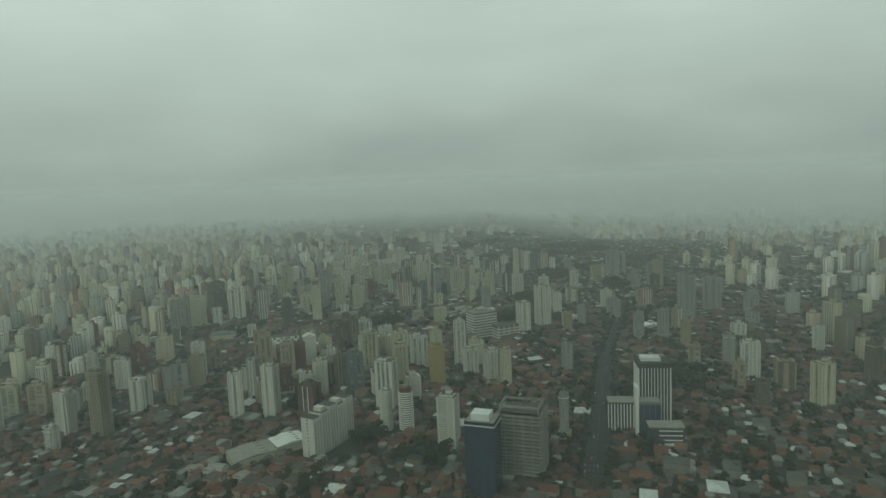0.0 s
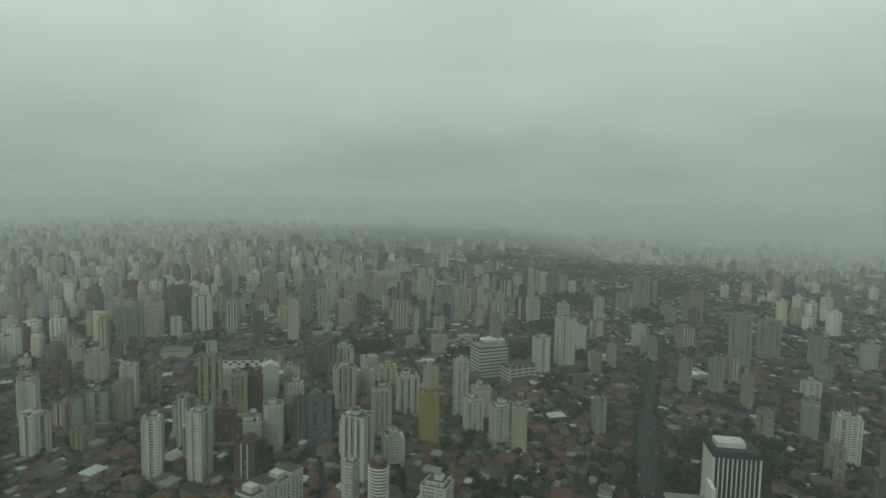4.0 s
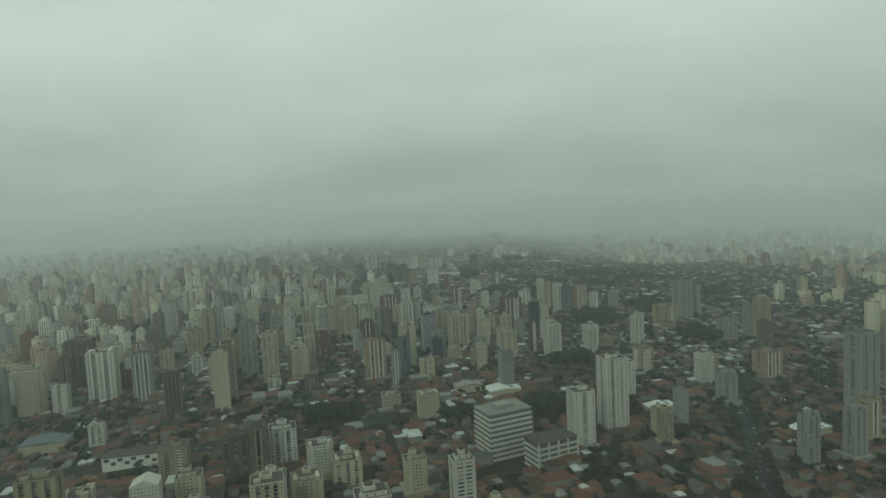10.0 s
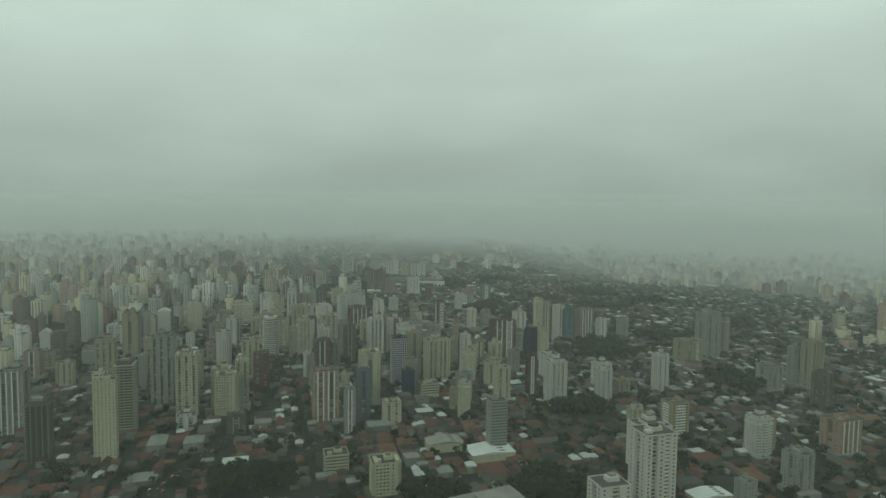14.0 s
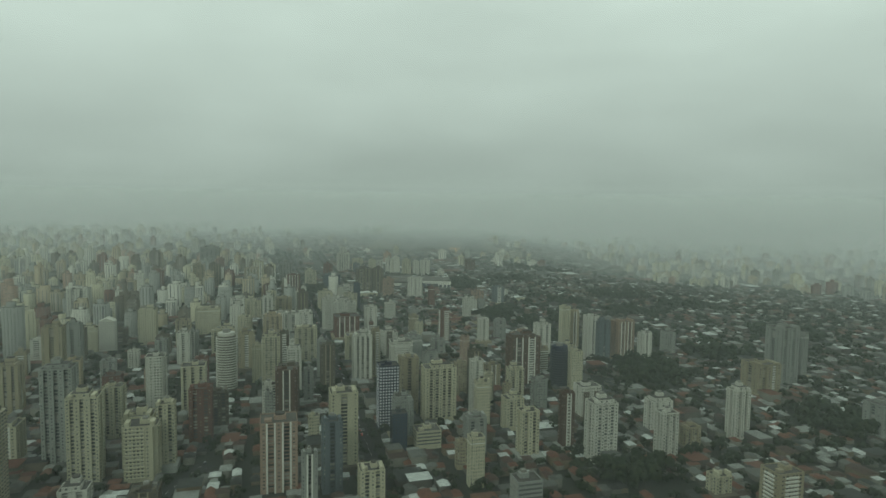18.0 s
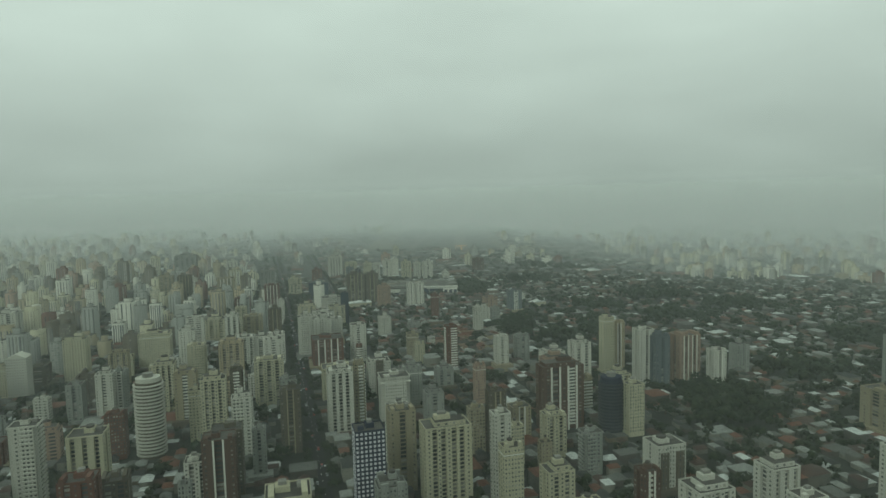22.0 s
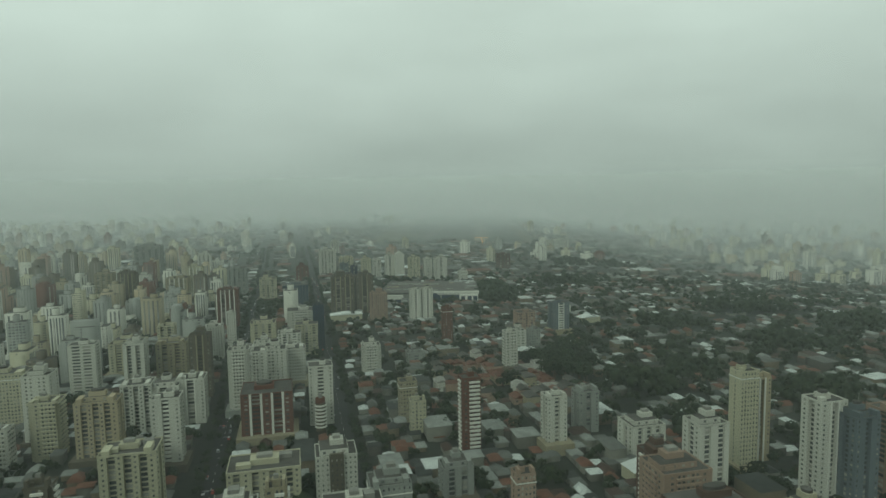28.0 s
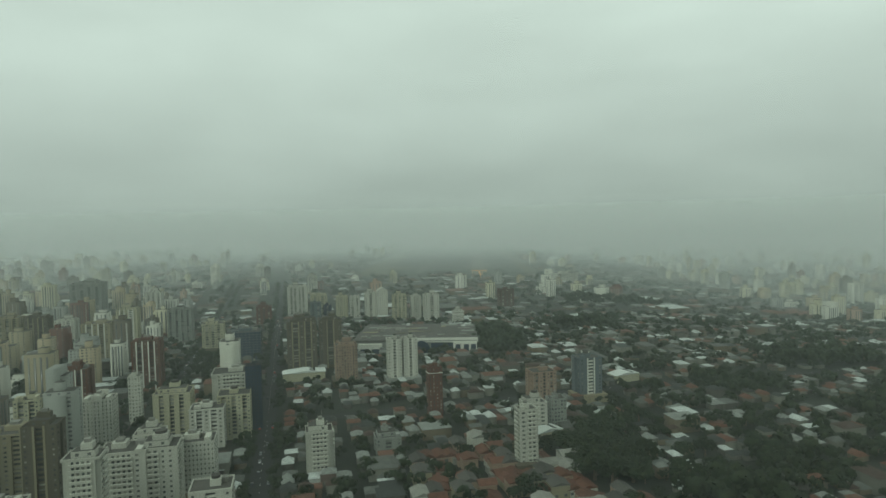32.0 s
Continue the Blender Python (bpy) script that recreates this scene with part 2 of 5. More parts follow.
def strewn(name, v, f, mats, label, category, index=None):
    """One joined object of kind stuff."""
    me = bpy.data.meshes.new(name)
    v, f = np.asarray(v, np.float32), np.asarray(f, np.int32)
    me.vertices.add(len(v))
    me.vertices.foreach_set("co", v.ravel())
    me.loops.add(f.size)
    me.loops.foreach_set("vertex_index", f.ravel())
    me.polygons.add(len(f))
    me.polygons.foreach_set("loop_start", np.arange(0, f.size, f.shape[1], dtype=np.int32))
    for m in mats:
        me.materials.append(m)
    if index is not None:
        me.polygons.foreach_set("material_index", np.asarray(index, np.int32))
    me.update(calc_edges=True)
    return tagged(new(name, me), label, category, kind="stuff")


CORNERS = np.array([(-1, -1, 0), (1, -1, 0), (1, 1, 0), (-1, 1, 0), (-1, -1, 1), (1, -1, 1), (1, 1, 1), (-1, 1, 1)], float)
SIDES = np.array([(0, 1, 5, 4), (1, 2, 6, 5), (2, 3, 7, 6), (3, 0, 4, 7), (4, 5, 6, 7)])


def many_boxes(rows):
    """Vertices and faces of many upright boxes; rows: x, y, z, width, depth, height, yaw in degrees."""
    r = np.asarray(rows, float)
    c, s = np.cos(np.radians(r[:, 6])), np.sin(np.radians(r[:, 6]))
    lx, ly = CORNERS[None, :, 0] * r[:, 3:4] / 2, CORNERS[None, :, 1] * r[:, 4:5] / 2
    v = np.stack([r[:, 0:1] + lx * c[:, None] - ly * s[:, None], r[:, 1:2] + lx * s[:, None] + ly * c[:, None], r[:, 2:3] + CORNERS[None, :, 2] * r[:, 5:6]], -1)
    f = SIDES[None] + (np.arange(len(r)) * 8)[:, None, None]
    return v.reshape(-1, 3), f.reshape(-1, 4)


# ---- ground and haze ----
def ground_sheet():
    n, lo, step = 121, -9000, 150
    v = [(lo + i * step, lo + 2500 + j * step, ground_z(lo + i * step, lo + 2500 + j * step)) for j in range(n) for i in range(n)]
    f = [(j * n + i, j * n + i + 1, (j + 1) * n + i + 1, (j + 1) * n + i) for j in range(n - 1) for i in range(n - 1)]
    me = bpy.data.meshes.new("ground")
    me.from_pydata(v, [], f)
    me.materials.append(EARTH)
    tagged(new("ground", me), "dark patchwork of city ground between the buildings", "ground", kind="structure")


def haze_layer():
    ring = [(4250 * math.cos(a * math.tau / 72), 600 + 4250 * math.sin(a * math.tau / 72)) for a in range(72)]
    me = Mesh().prism(ring, -160, HAZE_TOP, 0, True).data("haze_layer", HAZE)
    tagged(new("haze_layer", me), "thin grey-green mist lying over the city", "haze", kind="structure")


def fog_bank(rings, density):
    """Thicker mist far ahead, in a wide arc beyond the end of the flight; its upper side rises with the distance."""
    arc = [radians(a) for a in range(-84, 85, 6)]
    n, m = len(arc), len(rings)
    v = [(reach * math.sin(a), 500 + reach * math.cos(a), z) for reach, top in rings for z in (-150, top) for a in arc]
    f = []
    for k in range(m - 1):
        lo, up, lo2, up2 = (q * n for q in (2 * k, 2 * k + 1, 2 * k + 2, 2 * k + 3))
        for i in range(n - 1):
            f += [(lo + i, lo + i + 1, lo2 + i + 1, lo2 + i), (up + i, up2 + i, up2 + i + 1, up + i + 1)]
        f += [(lo, lo2, up2, up), (lo + n - 1, up + n - 1, up2 + n - 1, lo2 + n - 1)]
    for i in range(n - 1):
        f += [(i, n + i, n + i + 1, i + 1), ((2 * m - 2) * n + i, (2 * m - 2) * n + i + 1, (2 * m - 1) * n + i + 1, (2 * m - 1) * n + i)]
    me = bpy.data.meshes.new("fog_bank")
    me.from_pydata(v, [], f)
    me.materials.append(mist("thick_mist", density, (0.93, 1.0, 0.975)))
    bm = bmesh.new()
    bm.from_mesh(me)
    bmesh.ops.recalc_face_normals(bm, faces=bm.faces)
    bm.to_mesh(me)
    tagged(new("fog_bank", me), "grey fog bank closing off the far city", "fog", kind="structure")


HAZE_TOP = 260
ground_sheet()
haze_layer()
fog_bank([(500, -60), (1500, 50), (2600, 130), (4150, 230)], 0.0005)
fog_bank([(1100, -40), (2000, 60), (2900, 150), (4146, 229)], 0.0009)
fog_bank([(1900, -20), (2700, 80), (3400, 170), (4142, 228)], 0.0013)

rnd = random.Random(7)
TAKEN = []          # x, y, reach of what stands on the ground
ROADS = []          # x0, y0, x1, y1, half width


def on_road(x, y, margin=0.0):
    for x0, y0, x1, y1, half in ROADS:
        dx, dy = x1 - x0, y1 - y0
        s = max(0, min(1, ((x - x0) * dx + (y - y0) * dy) / (dx * dx + dy * dy)))
        if math.hypot(x - x0 - s * dx, y - y0 - s * dy) < half + margin:
            return True
    return False


def road(x0, y0, x1, y1, width, label, lanes=2, lit=False):
    ROADS.append((x0, y0, x1, y1, width / 2))
    length = math.hypot(x1 - x0, y1 - y0)
    n = max(2, int(length / 15))
    nx, ny = -(y1 - y0) / length * width / 2, (x1 - x0) / length * width / 2
    v = []
    for i in range(n + 1):
        x, y = x0 + (x1 - x0) * i / n, y0 + (y1 - y0) * i / n
        z = ground_z(x, y) + 0.12
        v += [(x - nx, y - ny, z), (x + nx, y + ny, z)]
    me = bpy.data.meshes.new("road")
    me.from_pydata(v, [], [(2 * i, 2 * i + 2, 2 * i + 3, 2 * i + 1) for i in range(n)])
    me.materials.append(CONCRETE if lit else ASPHALT)
    tagged(new("road", me), label, "road", kind="structure")
    dashes = []
    yaw = math.degrees(math.atan2(y1 - y0, x1 - x0))
    for k in range(1, lanes):
        off = (k / lanes - 0.5) * 2
        s = 0.0
        while s < length - 4 and y0 + (y1 - y0) * s / length < 1900:
            x, y = x0 + (x1 - x0) * s / length + nx * off, y0 + (y1 - y0) * s / length + ny * off
            dashes.append((x, y, ground_z(x, y) + 0.125, 2.4, 0.13, 0.012, yaw))
            s += 8
    if dashes:
        strewn("lane_markings", *many_boxes(dashes), [MARK], "white dashed lane lines on the avenue", "road marking")


road(-5.0, 1014.2, -229.2, 1809.8, 8, "dark asphalt avenue running between tower blocks", 2)
road(-229.2, 1809.8, -700.0, 3400.0, 8, "dark asphalt avenue running to the hazy distance", 2)
road(-14.1, 1272.0, -190.3, 1928.5, 10, "dark asphalt street beside low houses", 2)
road(-190.3, 1928.5, -420.0, 2760.0, 10, "dark asphalt street beside low houses", 2)
road(100.8, 427.7, 183.6, 705.9, 18, "wide asphalt avenue with moving traffic lanes", 6)
road(183.6, 705.9, 288.8, 994.1, 12, "wide asphalt avenue with moving traffic lanes", 4)
road(-87.9, 914.8, -39.6, 998.3, 11, "asphalt diagonal street with parked cars", 3)
road(-143.8, 890.0, -114.3, 1044.1, 12, "asphalt street with parked cars", 3)
road(-560.0, 760.0, 39.1, 909.8, 11, "asphalt cross street among houses", 2)
road(232.0, 1757.0, 418.0, 1815.0, 10, "pale concrete road seen edge on across the valley", 2, True)
road(-55.2, 1538.5, 386.2, 1670.9, 9, "asphalt cross street among houses", 2)


# ---- tower blocks ----
WORDS = {"white": "white", "cream": "cream", "beige": "beige", "grey": "light grey", "rose": "pinkish", "brown": "dark brown", "brick": "brick-red",
         "umber": "brownish grey", "peach": "peach-coloured", "ochre": "yellow ochre", "slate": "dark slate", "steel": "blue-grey", "navy": "navy blue"}
KINDS = {"grid": "apartment tower with rows of small windows", "stripe": "apartment tower with dark vertical recesses", "balcony": "apartment tower with stacked balconies",
         "round": "rounded apartment tower ringed by balconies", "gable": "slim apartment tower with a pitched cap", "frame": "unfinished tower of bare concrete floors",
         "band": "block with long ribbon windows", "glass": "glazed office tower with a flat roof", "checker": "tower with a chequer of pale windows",
         "ladder": "slim tower with a ladder of dark openings"}


STOREY = 2.05


def faces_of(w, d):
    return [((0, -d / 2), (0, -1), w), ((w / 2, 0), (1, 0), d), ((0, d / 2), (0, 1), w), ((-w / 2, 0), (-1, 0), d)]


def window_column(banks, face, u, n, floor, width, tall, glass=GLASS, first=1, proud=0.07):
    """Windows one above the other, gathered side by side into one glazing part a side."""
    key = (face[1], glass.name)
    mesh = banks.setdefault(key, (Mesh(), glass))[0]
    for k in range(first, n):
        mesh.on_face(face[:2], u, k * floor + floor * 0.32, width, tall, proud)


def hang_glazing(base, banks):
    for mesh, glass in banks.values():
        tagged(part("glazing", mesh, glass, base), kind="stuff")


def balconies(base, face, u, n, floor, width, deep, material, first=1, tall=0.85):
    """One balcony a storey; all of a stack share their mesh."""
    one = Mesh().on_face(face[:2], u, 0, width, tall, deep)
    if abs(base.location.x) > 150 or base.location.y > 1500:
        stack = Mesh()
        for k in range(first, n):
            stack.on_face(face[:2], u, k * floor - 0.12, width, tall, deep)
        tagged(part("loggia", stack, material, base), kind="stuff")
        return
    me = one.data("balcony", material)
    for k in range(first, n):
        ob = new("balcony", me)
        ob.parent = base
        ob.location = (0, 0, k * floor - 0.12)


def rooftop(base, w, d, h, wall, r, style):
    ring = Mesh()
    t = 0.24
    ring.box(0, -d / 2 + t / 2, h - 0.3, w + 0.12, t, 0.95).box(0, d / 2 - t / 2, h - 0.3, w + 0.12, t, 0.95)
    ring.box(-w / 2 + t / 2, 0, h - 0.3, t + 0.06, d - 2 * t, 0.94).box(w / 2 - t / 2, 0, h - 0.3, t + 0.06, d - 2 * t, 0.94)
    part("parapet", ring, wall, base)
    part("roof_deck", Mesh().box(0, 0, h + 0.01, w - 2 * t, d - 2 * t, 0.1), DECK, base, "dark felted roof deck")
    top = h
    if r.random() < 0.55 and style not in ("glass", "band", "frame") and min(w, d) > 9:
        pw, pd = w * r.uniform(0.55, 0.78), d * r.uniform(0.5, 0.75)
        px, py = r.uniform(-0.08, 0.08) * w, r.uniform(-0.06, 0.08) * d
        house = part("penthouse", Mesh().box(px, py, h, pw, pd, 2.3), wall, base)
        panes = Mesh()
        for i in range(max(2, int(pw / 3.5))):
            panes.on_face(((px, py - pd / 2), (0, -1)), (i + 0.5) / max(2, int(pw / 3.5)) * pw - pw / 2, h + 0.7, 1.1, 1.0, 0.06)
        tagged(part("glazing", panes, GLASS, house), kind="stuff")
        part("deck", Mesh().box(px, py, h + 2.3, pw - 0.5, pd - 0.5, 0.12), DECK, house)
        top += 2.3
    lw, ld = w * r.uniform(0.26, 0.4), d * r.uniform(0.28, 0.42)
    lx, ly = r.uniform(-0.12, 0.12) * w, r.uniform(-0.02, 0.14) * d
    lift = part("lift_house", Mesh().box(lx, ly, top, lw, ld, 2.3), wall, base)
    if r.random() < 0.7:
        part("water_tank", Mesh().box(lx, ly + 0.1, top + 2.4, lw * 0.55, ld * 0.6, 1.2), CONCRETE, lift)
    else:
        disc = [(lx + lw * 0.42 * math.cos(a * math.tau / 12), ly + ld * 0.42 * math.sin(a * math.tau / 12)) for a in range(12)]
        part("water_tank", Mesh().prism(disc, top + 2.4, top + 3.4), DECK, lift)
    if r.random() < 0.35:
        part("antenna", Mesh().box(lx + lw * 0.2, ly, top + 2.4, 0.12, 0.12, 4.5), CONCRETE, lift, "thin metal mast")
    if r.random() < 0.45 and style in ("grid", "stripe", "balcony"):
        rise, reach = r.uniform(1.3, 3.0), r.uniform(0.3, 0.75)
        for e in (-1, 1):
            part("crown_wall", Mesh().box(e * w * 0.36, -d * 0.5 + d * reach / 2 - 0.2, h - 0.4, w * 0.13, d * reach, rise + 0.4), wall, base)
    if r.random() < 0.6:
        part("roof_hut", Mesh().box(-w * 0.28, -d * 0.2, h, w * 0.2, d * 0.2, 1.6), wall, base)
    if r.random() < 0.45:
        part("roof_hut", Mesh().box(w * 0.29, d * 0.18, h, w * 0.18, d * 0.22, 1.8), CONCRETE, base)


def tower(x, y, w, d, h, yaw, style, colour, group="city tower blocks", seed=None):
    r = random.Random(int(x * 7 + y * 13) if seed is None else seed)
    h -= 0 if style in ("frame", "gable", "round") else 2.6
    n = max(4, round(h / STOREY))
    floor = h / n
    wall = WALL[colour]
    TAKEN.append((x, y, max(w, d) * 0.62))
    base = root("office_tower" if style in ("glass", "band") else "apartment_tower", x, y, yaw,
                f"{WORDS[colour]} {KINDS[style]}", "office tower" if style in ("glass", "band") else "apartment tower", group)
    banks, bays, spare = {}, [], 0.0
    sides = faces_of(w, d)
    if style == "frame":
        slab = Mesh().box(0, 0, -0.15, w, d, 0.35).data("floor_slab", wall)
        for k in range(n + 1):
            ob = new("floor_slab", slab)
            ob.parent, ob.location = base, (0, 0, k * floor)
        for i in range(5):
            for j in (-1, 1):
                part("column", Mesh().box((i / 4 - 0.5) * (w - 1), j * (d / 2 - 0.5), -1, 0.7, 0.7, h + 1), CONCRETE, base)
        for j in range(1, 4):
            for i in (-1, 1):
                part("column", Mesh().box(i * (w / 2 - 0.5), (j / 4 - 0.5) * (d - 1), -1, 0.7, 0.7, h + 1), CONCRETE, base)
        part("core", Mesh().box(0, 0, -1, w - 3.4, d - 3.4, h + 3.5), WALL["umber"], base)
        for f in sides[:2]:
            balconies(base, f, 0, n, floor, f[2] * 0.94, -0.3, wall, 0, 0.65)
        part("roof_plant", Mesh().box(0, 0, h, w * 0.4, d * 0.4, 4), CONCRETE, base)
        return base
    if style == "round":
        def oval(s):
            return [(s * w / 2 * math.cos(a * math.tau / 20), s * d / 2 * math.sin(a * math.tau / 20)) for a in range(20)]
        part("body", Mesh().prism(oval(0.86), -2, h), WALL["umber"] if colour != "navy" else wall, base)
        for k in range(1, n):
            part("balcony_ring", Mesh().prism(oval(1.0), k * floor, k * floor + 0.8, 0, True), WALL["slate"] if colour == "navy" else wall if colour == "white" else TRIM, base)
        part("cap", Mesh().prism(oval(0.8), h, h + 2.5), WALL["brick"] if colour == "brown" else wall, base)
        part("water_tank", Mesh().prism(oval(0.35), h + 2.5, h + 5), CONCRETE, base)
        return base
    outline = [(-w / 2, -d / 2), (w / 2, -d / 2), (w / 2, d / 2), (-w / 2, d / 2)]
    ribbed = style == "grid" and min(w, d) > 8 and r.random() < 0.62
    if style == "stripe" or ribbed:
        cut = 1.5
        k = 2 if w > 17 else 1
        gap = w * (0.17 if k == 2 else 0.24)
        mid = [w * 0.21, -w * 0.21] if k == 2 else [0.0]
        gs = d * 0.28
        if ribbed:
            k = 4 if w > 21 else 3 if w > 14 else 2
            cut, gap, gs = r.choice((0.9, 1.2, 1.5)), w * r.uniform(0.36, 0.46) / k, d * r.uniform(0.18, 0.3)
            mid = [((i + 0.5) / k - 0.5) * w * r.choice((0.92, 0.98)) for i in range(k)][::-1]
            if r.random() < 0.5:
                mid = [m - 0.25 * m * abs(m) / (w / 2) for m in mid]
        front = []
        for m in sorted(mid):
            front += [(m - gap / 2, -d / 2), (m - gap / 2, -d / 2 + cut), (m + gap / 2, -d / 2 + cut), (m + gap / 2, -d / 2)]
        rear = [(-a, -b) for a, b in front]
        side = [(w / 2, -gs / 2), (w / 2 - cut, -gs / 2), (w / 2 - cut, gs / 2), (w / 2, gs / 2)]
        outline = [(-w / 2, -d / 2), *front, (w / 2, -d / 2), *side, (w / 2, d / 2), *rear, (-w / 2, d / 2), *[(-a, -b) for a, b in side]]
        part("body", Mesh().prism(outline, -2, h), wall, base)
        for s in (1, -1):
            for m in mid:
                f = ((0, s * (-d / 2 + cut)), (0, -s), w)
                window_column(banks, f, m * s, n, floor, gap * 0.9, floor * 0.62)
                if s == 1 and not ribbed and r.random() < 0.7:
                    balconies(base, f, m, n, floor, gap, cut * 0.55, TRIM if r.random() < 0.4 else wall)
            f = ((s * (w / 2 - cut), 0), (s, 0), d)
            window_column(banks, f, 0, n, floor, gs * 0.85, floor * 0.6)
        spots = [w * 0.40, -w * 0.40] + ([0.0] if k == 2 else [])
        if ribbed:
            edges = [w / 2] + sorted((m + e * gap / 2 for m in mid for e in (-1, 1)), reverse=True) + [-w / 2]
            spots = [(edges[i] + edges[i + 1]) / 2 for i in range(0, len(edges) - 1, 2) if edges[i] - edges[i + 1] > 1.5]
            if r.random() < 0.35:
                spots = []
        for f in (sides[0], sides[2]):
            for u in spots:
                window_column(banks, f, u, n, floor, w * 0.06 if not ribbed else 0.75, 0.8)
        for f in (sides[1], sides[3]):
            for u in (-d * 0.33, d * 0.33):
                window_column(banks, f, u, n, floor, 0.9, 0.8)
        if not ribbed and (colour in ("brown", "umber", "rose", "slate", "peach") or r.random() < 0.4):
            for u in [m + e * gap * 0.62 for m in mid for e in (-1, 1)]:
                part("pilaster", Mesh().on_face(sides[0][:2], u, -1, max(0.8, w * 0.045), h + 1.5, 0.3), WALL["beige"] if colour == "umber" else TRIM, base, "pale upright strip")
    else:
        plan = r.choice(("plain", "notched", "bay", "bay", "twin_bay")) if style == "grid" and min(w, d) > 9 else "notched" if style == "balcony" and r.random() < 0.5 else "plain"
        if plan == "notched":
            c, e = w * 0.13, d * 0.15
            outline = [(-w / 2 + c, -d / 2), (w / 2 - c, -d / 2), (w / 2 - c, -d / 2 + e), (w / 2, -d / 2 + e), (w / 2, d / 2 - e), (w / 2 - c, d / 2 - e),
                       (w / 2 - c, d / 2), (-w / 2 + c, d / 2), (-w / 2 + c, d / 2 - e), (-w / 2, d / 2 - e), (-w / 2, -d / 2 + e), (-w / 2 + c, -d / 2 + e)]
            spare = 0.13
        part("body", Mesh().prism(outline, -2, h), wall, base)
        if plan in ("bay", "twin_bay"):
            bays = [(0.0, w * 0.34)] if plan == "bay" else [(-w * 0.27, w * 0.26), (w * 0.27, w * 0.26)]
            rise = r.choice((-3.0, 1.6, 3.0))
            tint = WALL[r.choice((colour, colour, "umber", "white"))] if colour in ("cream", "white", "beige") else wall
            for u, across in bays:
                for q in (0, 2):
                    part("bay", Mesh().on_face(sides[q][:2], u, -1, across, h + 1 + rise, 1.1), tint, base)
    if style in ("grid", "gable", "checker") and not ribbed:
        for q, f in enumerate(sides):
            pitch = r.choice((1.5, 1.8, 2.2)) if q % 2 == 0 else 2.5
            wide = r.choice((0.55, 0.7, 0.85))
            if style == "checker":
                pitch = 2.0
            k = max(2, round(f[2] / pitch))
            blank = style != "checker" and q % 2 == 1 and r.random() < 0.5
            slots = r.choice(((), (0,), (1,), (0, 1))) if style == "grid" else ()
            for i in range(1 if blank else k):
                u = 0 if blank else ((i + 0.5) / k - 0.5) * f[2] * (1 - 2 * spare)
                deep = 1.1 if q % 2 == 0 and any(abs(u - m) < across / 2 - 0.3 for m, across in bays) else 0.0
                f = ((sides[q][0][0] + f[1][0] * deep, sides[q][0][1] + f[1][1] * deep), f[1], f[2])
                if style == "grid" and (i % 3 in slots or blank):
                    window_column(banks, f, u, n, floor, wide * 0.95, floor * 0.58)
                    continue
                window_column(banks, f, u, n, floor, wide if style != "checker" else 1.1, 0.78 if style != "checker" else 1.1, GLASS if style != "checker" else PALE)
        if style == "grid" and r.random() < 0.3:
            part("cornice", Mesh().box(0, 0, h - 3.2, w + 0.5, d + 0.5, 0.4), TRIM, base)
    elif style == "balcony":
        bay = w * r.uniform(0.42, 0.6)
        off = r.choice((-0.16, 0.0, 0.16)) * w
        for q, (f, width, u) in enumerate(((sides[0], bay, off), (sides[3 if x > 0 else 1], d * 0.5, 0.0))):
            balconies(base, f, u, n, floor, width, 0.8, TRIM if colour in ("brick", "slate", "umber", "beige", "brown") else wall)
            doors = max(2, round(width / 2.0))
            for i in range(doors):
                window_column(banks, f, u + ((i + 0.5) / doors - 0.5) * width * 0.94, n, floor, width / doors * 0.5, floor * 0.46)
        for q, f in enumerate(sides):
            spots = [-0.32 * f[2], 0.32 * f[2]] if q else [z for z in (-0.33 * w, 0.33 * w, off - bay / 2 - 1.6, off + bay / 2 + 1.6) if abs(z) < w * (0.5 - spare) - 1 and abs(z - off) > bay / 2 + 0.9]
            if q == 2:
                spots += [-0.15 * w, 0.15 * w]
            for u in spots:
                window_column(banks, f, u, n, floor, 0.9, 0.8)
    elif style == "band":
        for k in range(1, n):
            ribbon = Mesh()
            for f in sides:
                ribbon.on_face(f[:2], 0, k * floor + floor * 0.3, f[2] * 0.94, floor * 0.42, 0.08)
            part("window_ribbon", ribbon, GLASS, base)
    elif style == "ladder":
        for f in (sides[0], sides[2]):
            for u in (-0.2, 0.2):
                window_column(banks, f, u * f[2], n, floor, f[2] * 0.28, floor * 0.48, proud=0.1)
        for f in (sides[1], sides[3]):
            window_column(banks, f, 0, n, floor, f[2] * 0.5, 0.85)
    elif style == "glass":
        for f in sides:
            k = max(4, round(f[2] / 2.8))
            for i in range(k):
                window_column(banks, f, ((i + 0.5) / k - 0.5) * f[2], n, floor, f[2] / k - 0.35, floor * 0.8, TINTED, 0, 0.1)
    hang_glazing(base, banks)
    if style == "gable":
        part("cap", Mesh().gable(0, 0, w, d, h, 3.5, over=0.2), wall, base)
    else:
        rooftop(base, w, d, h, wall, r, style)
    if r.random() < 0.3 and style != "gable":
        part("podium", Mesh().box(0, -1.0, -2, w + r.uniform(3, 6), d + r.uniform(3, 7), 2 + r.uniform(3.2, 5)), WALL[r.choice(("umber", "grey", "beige"))], base)
    return base


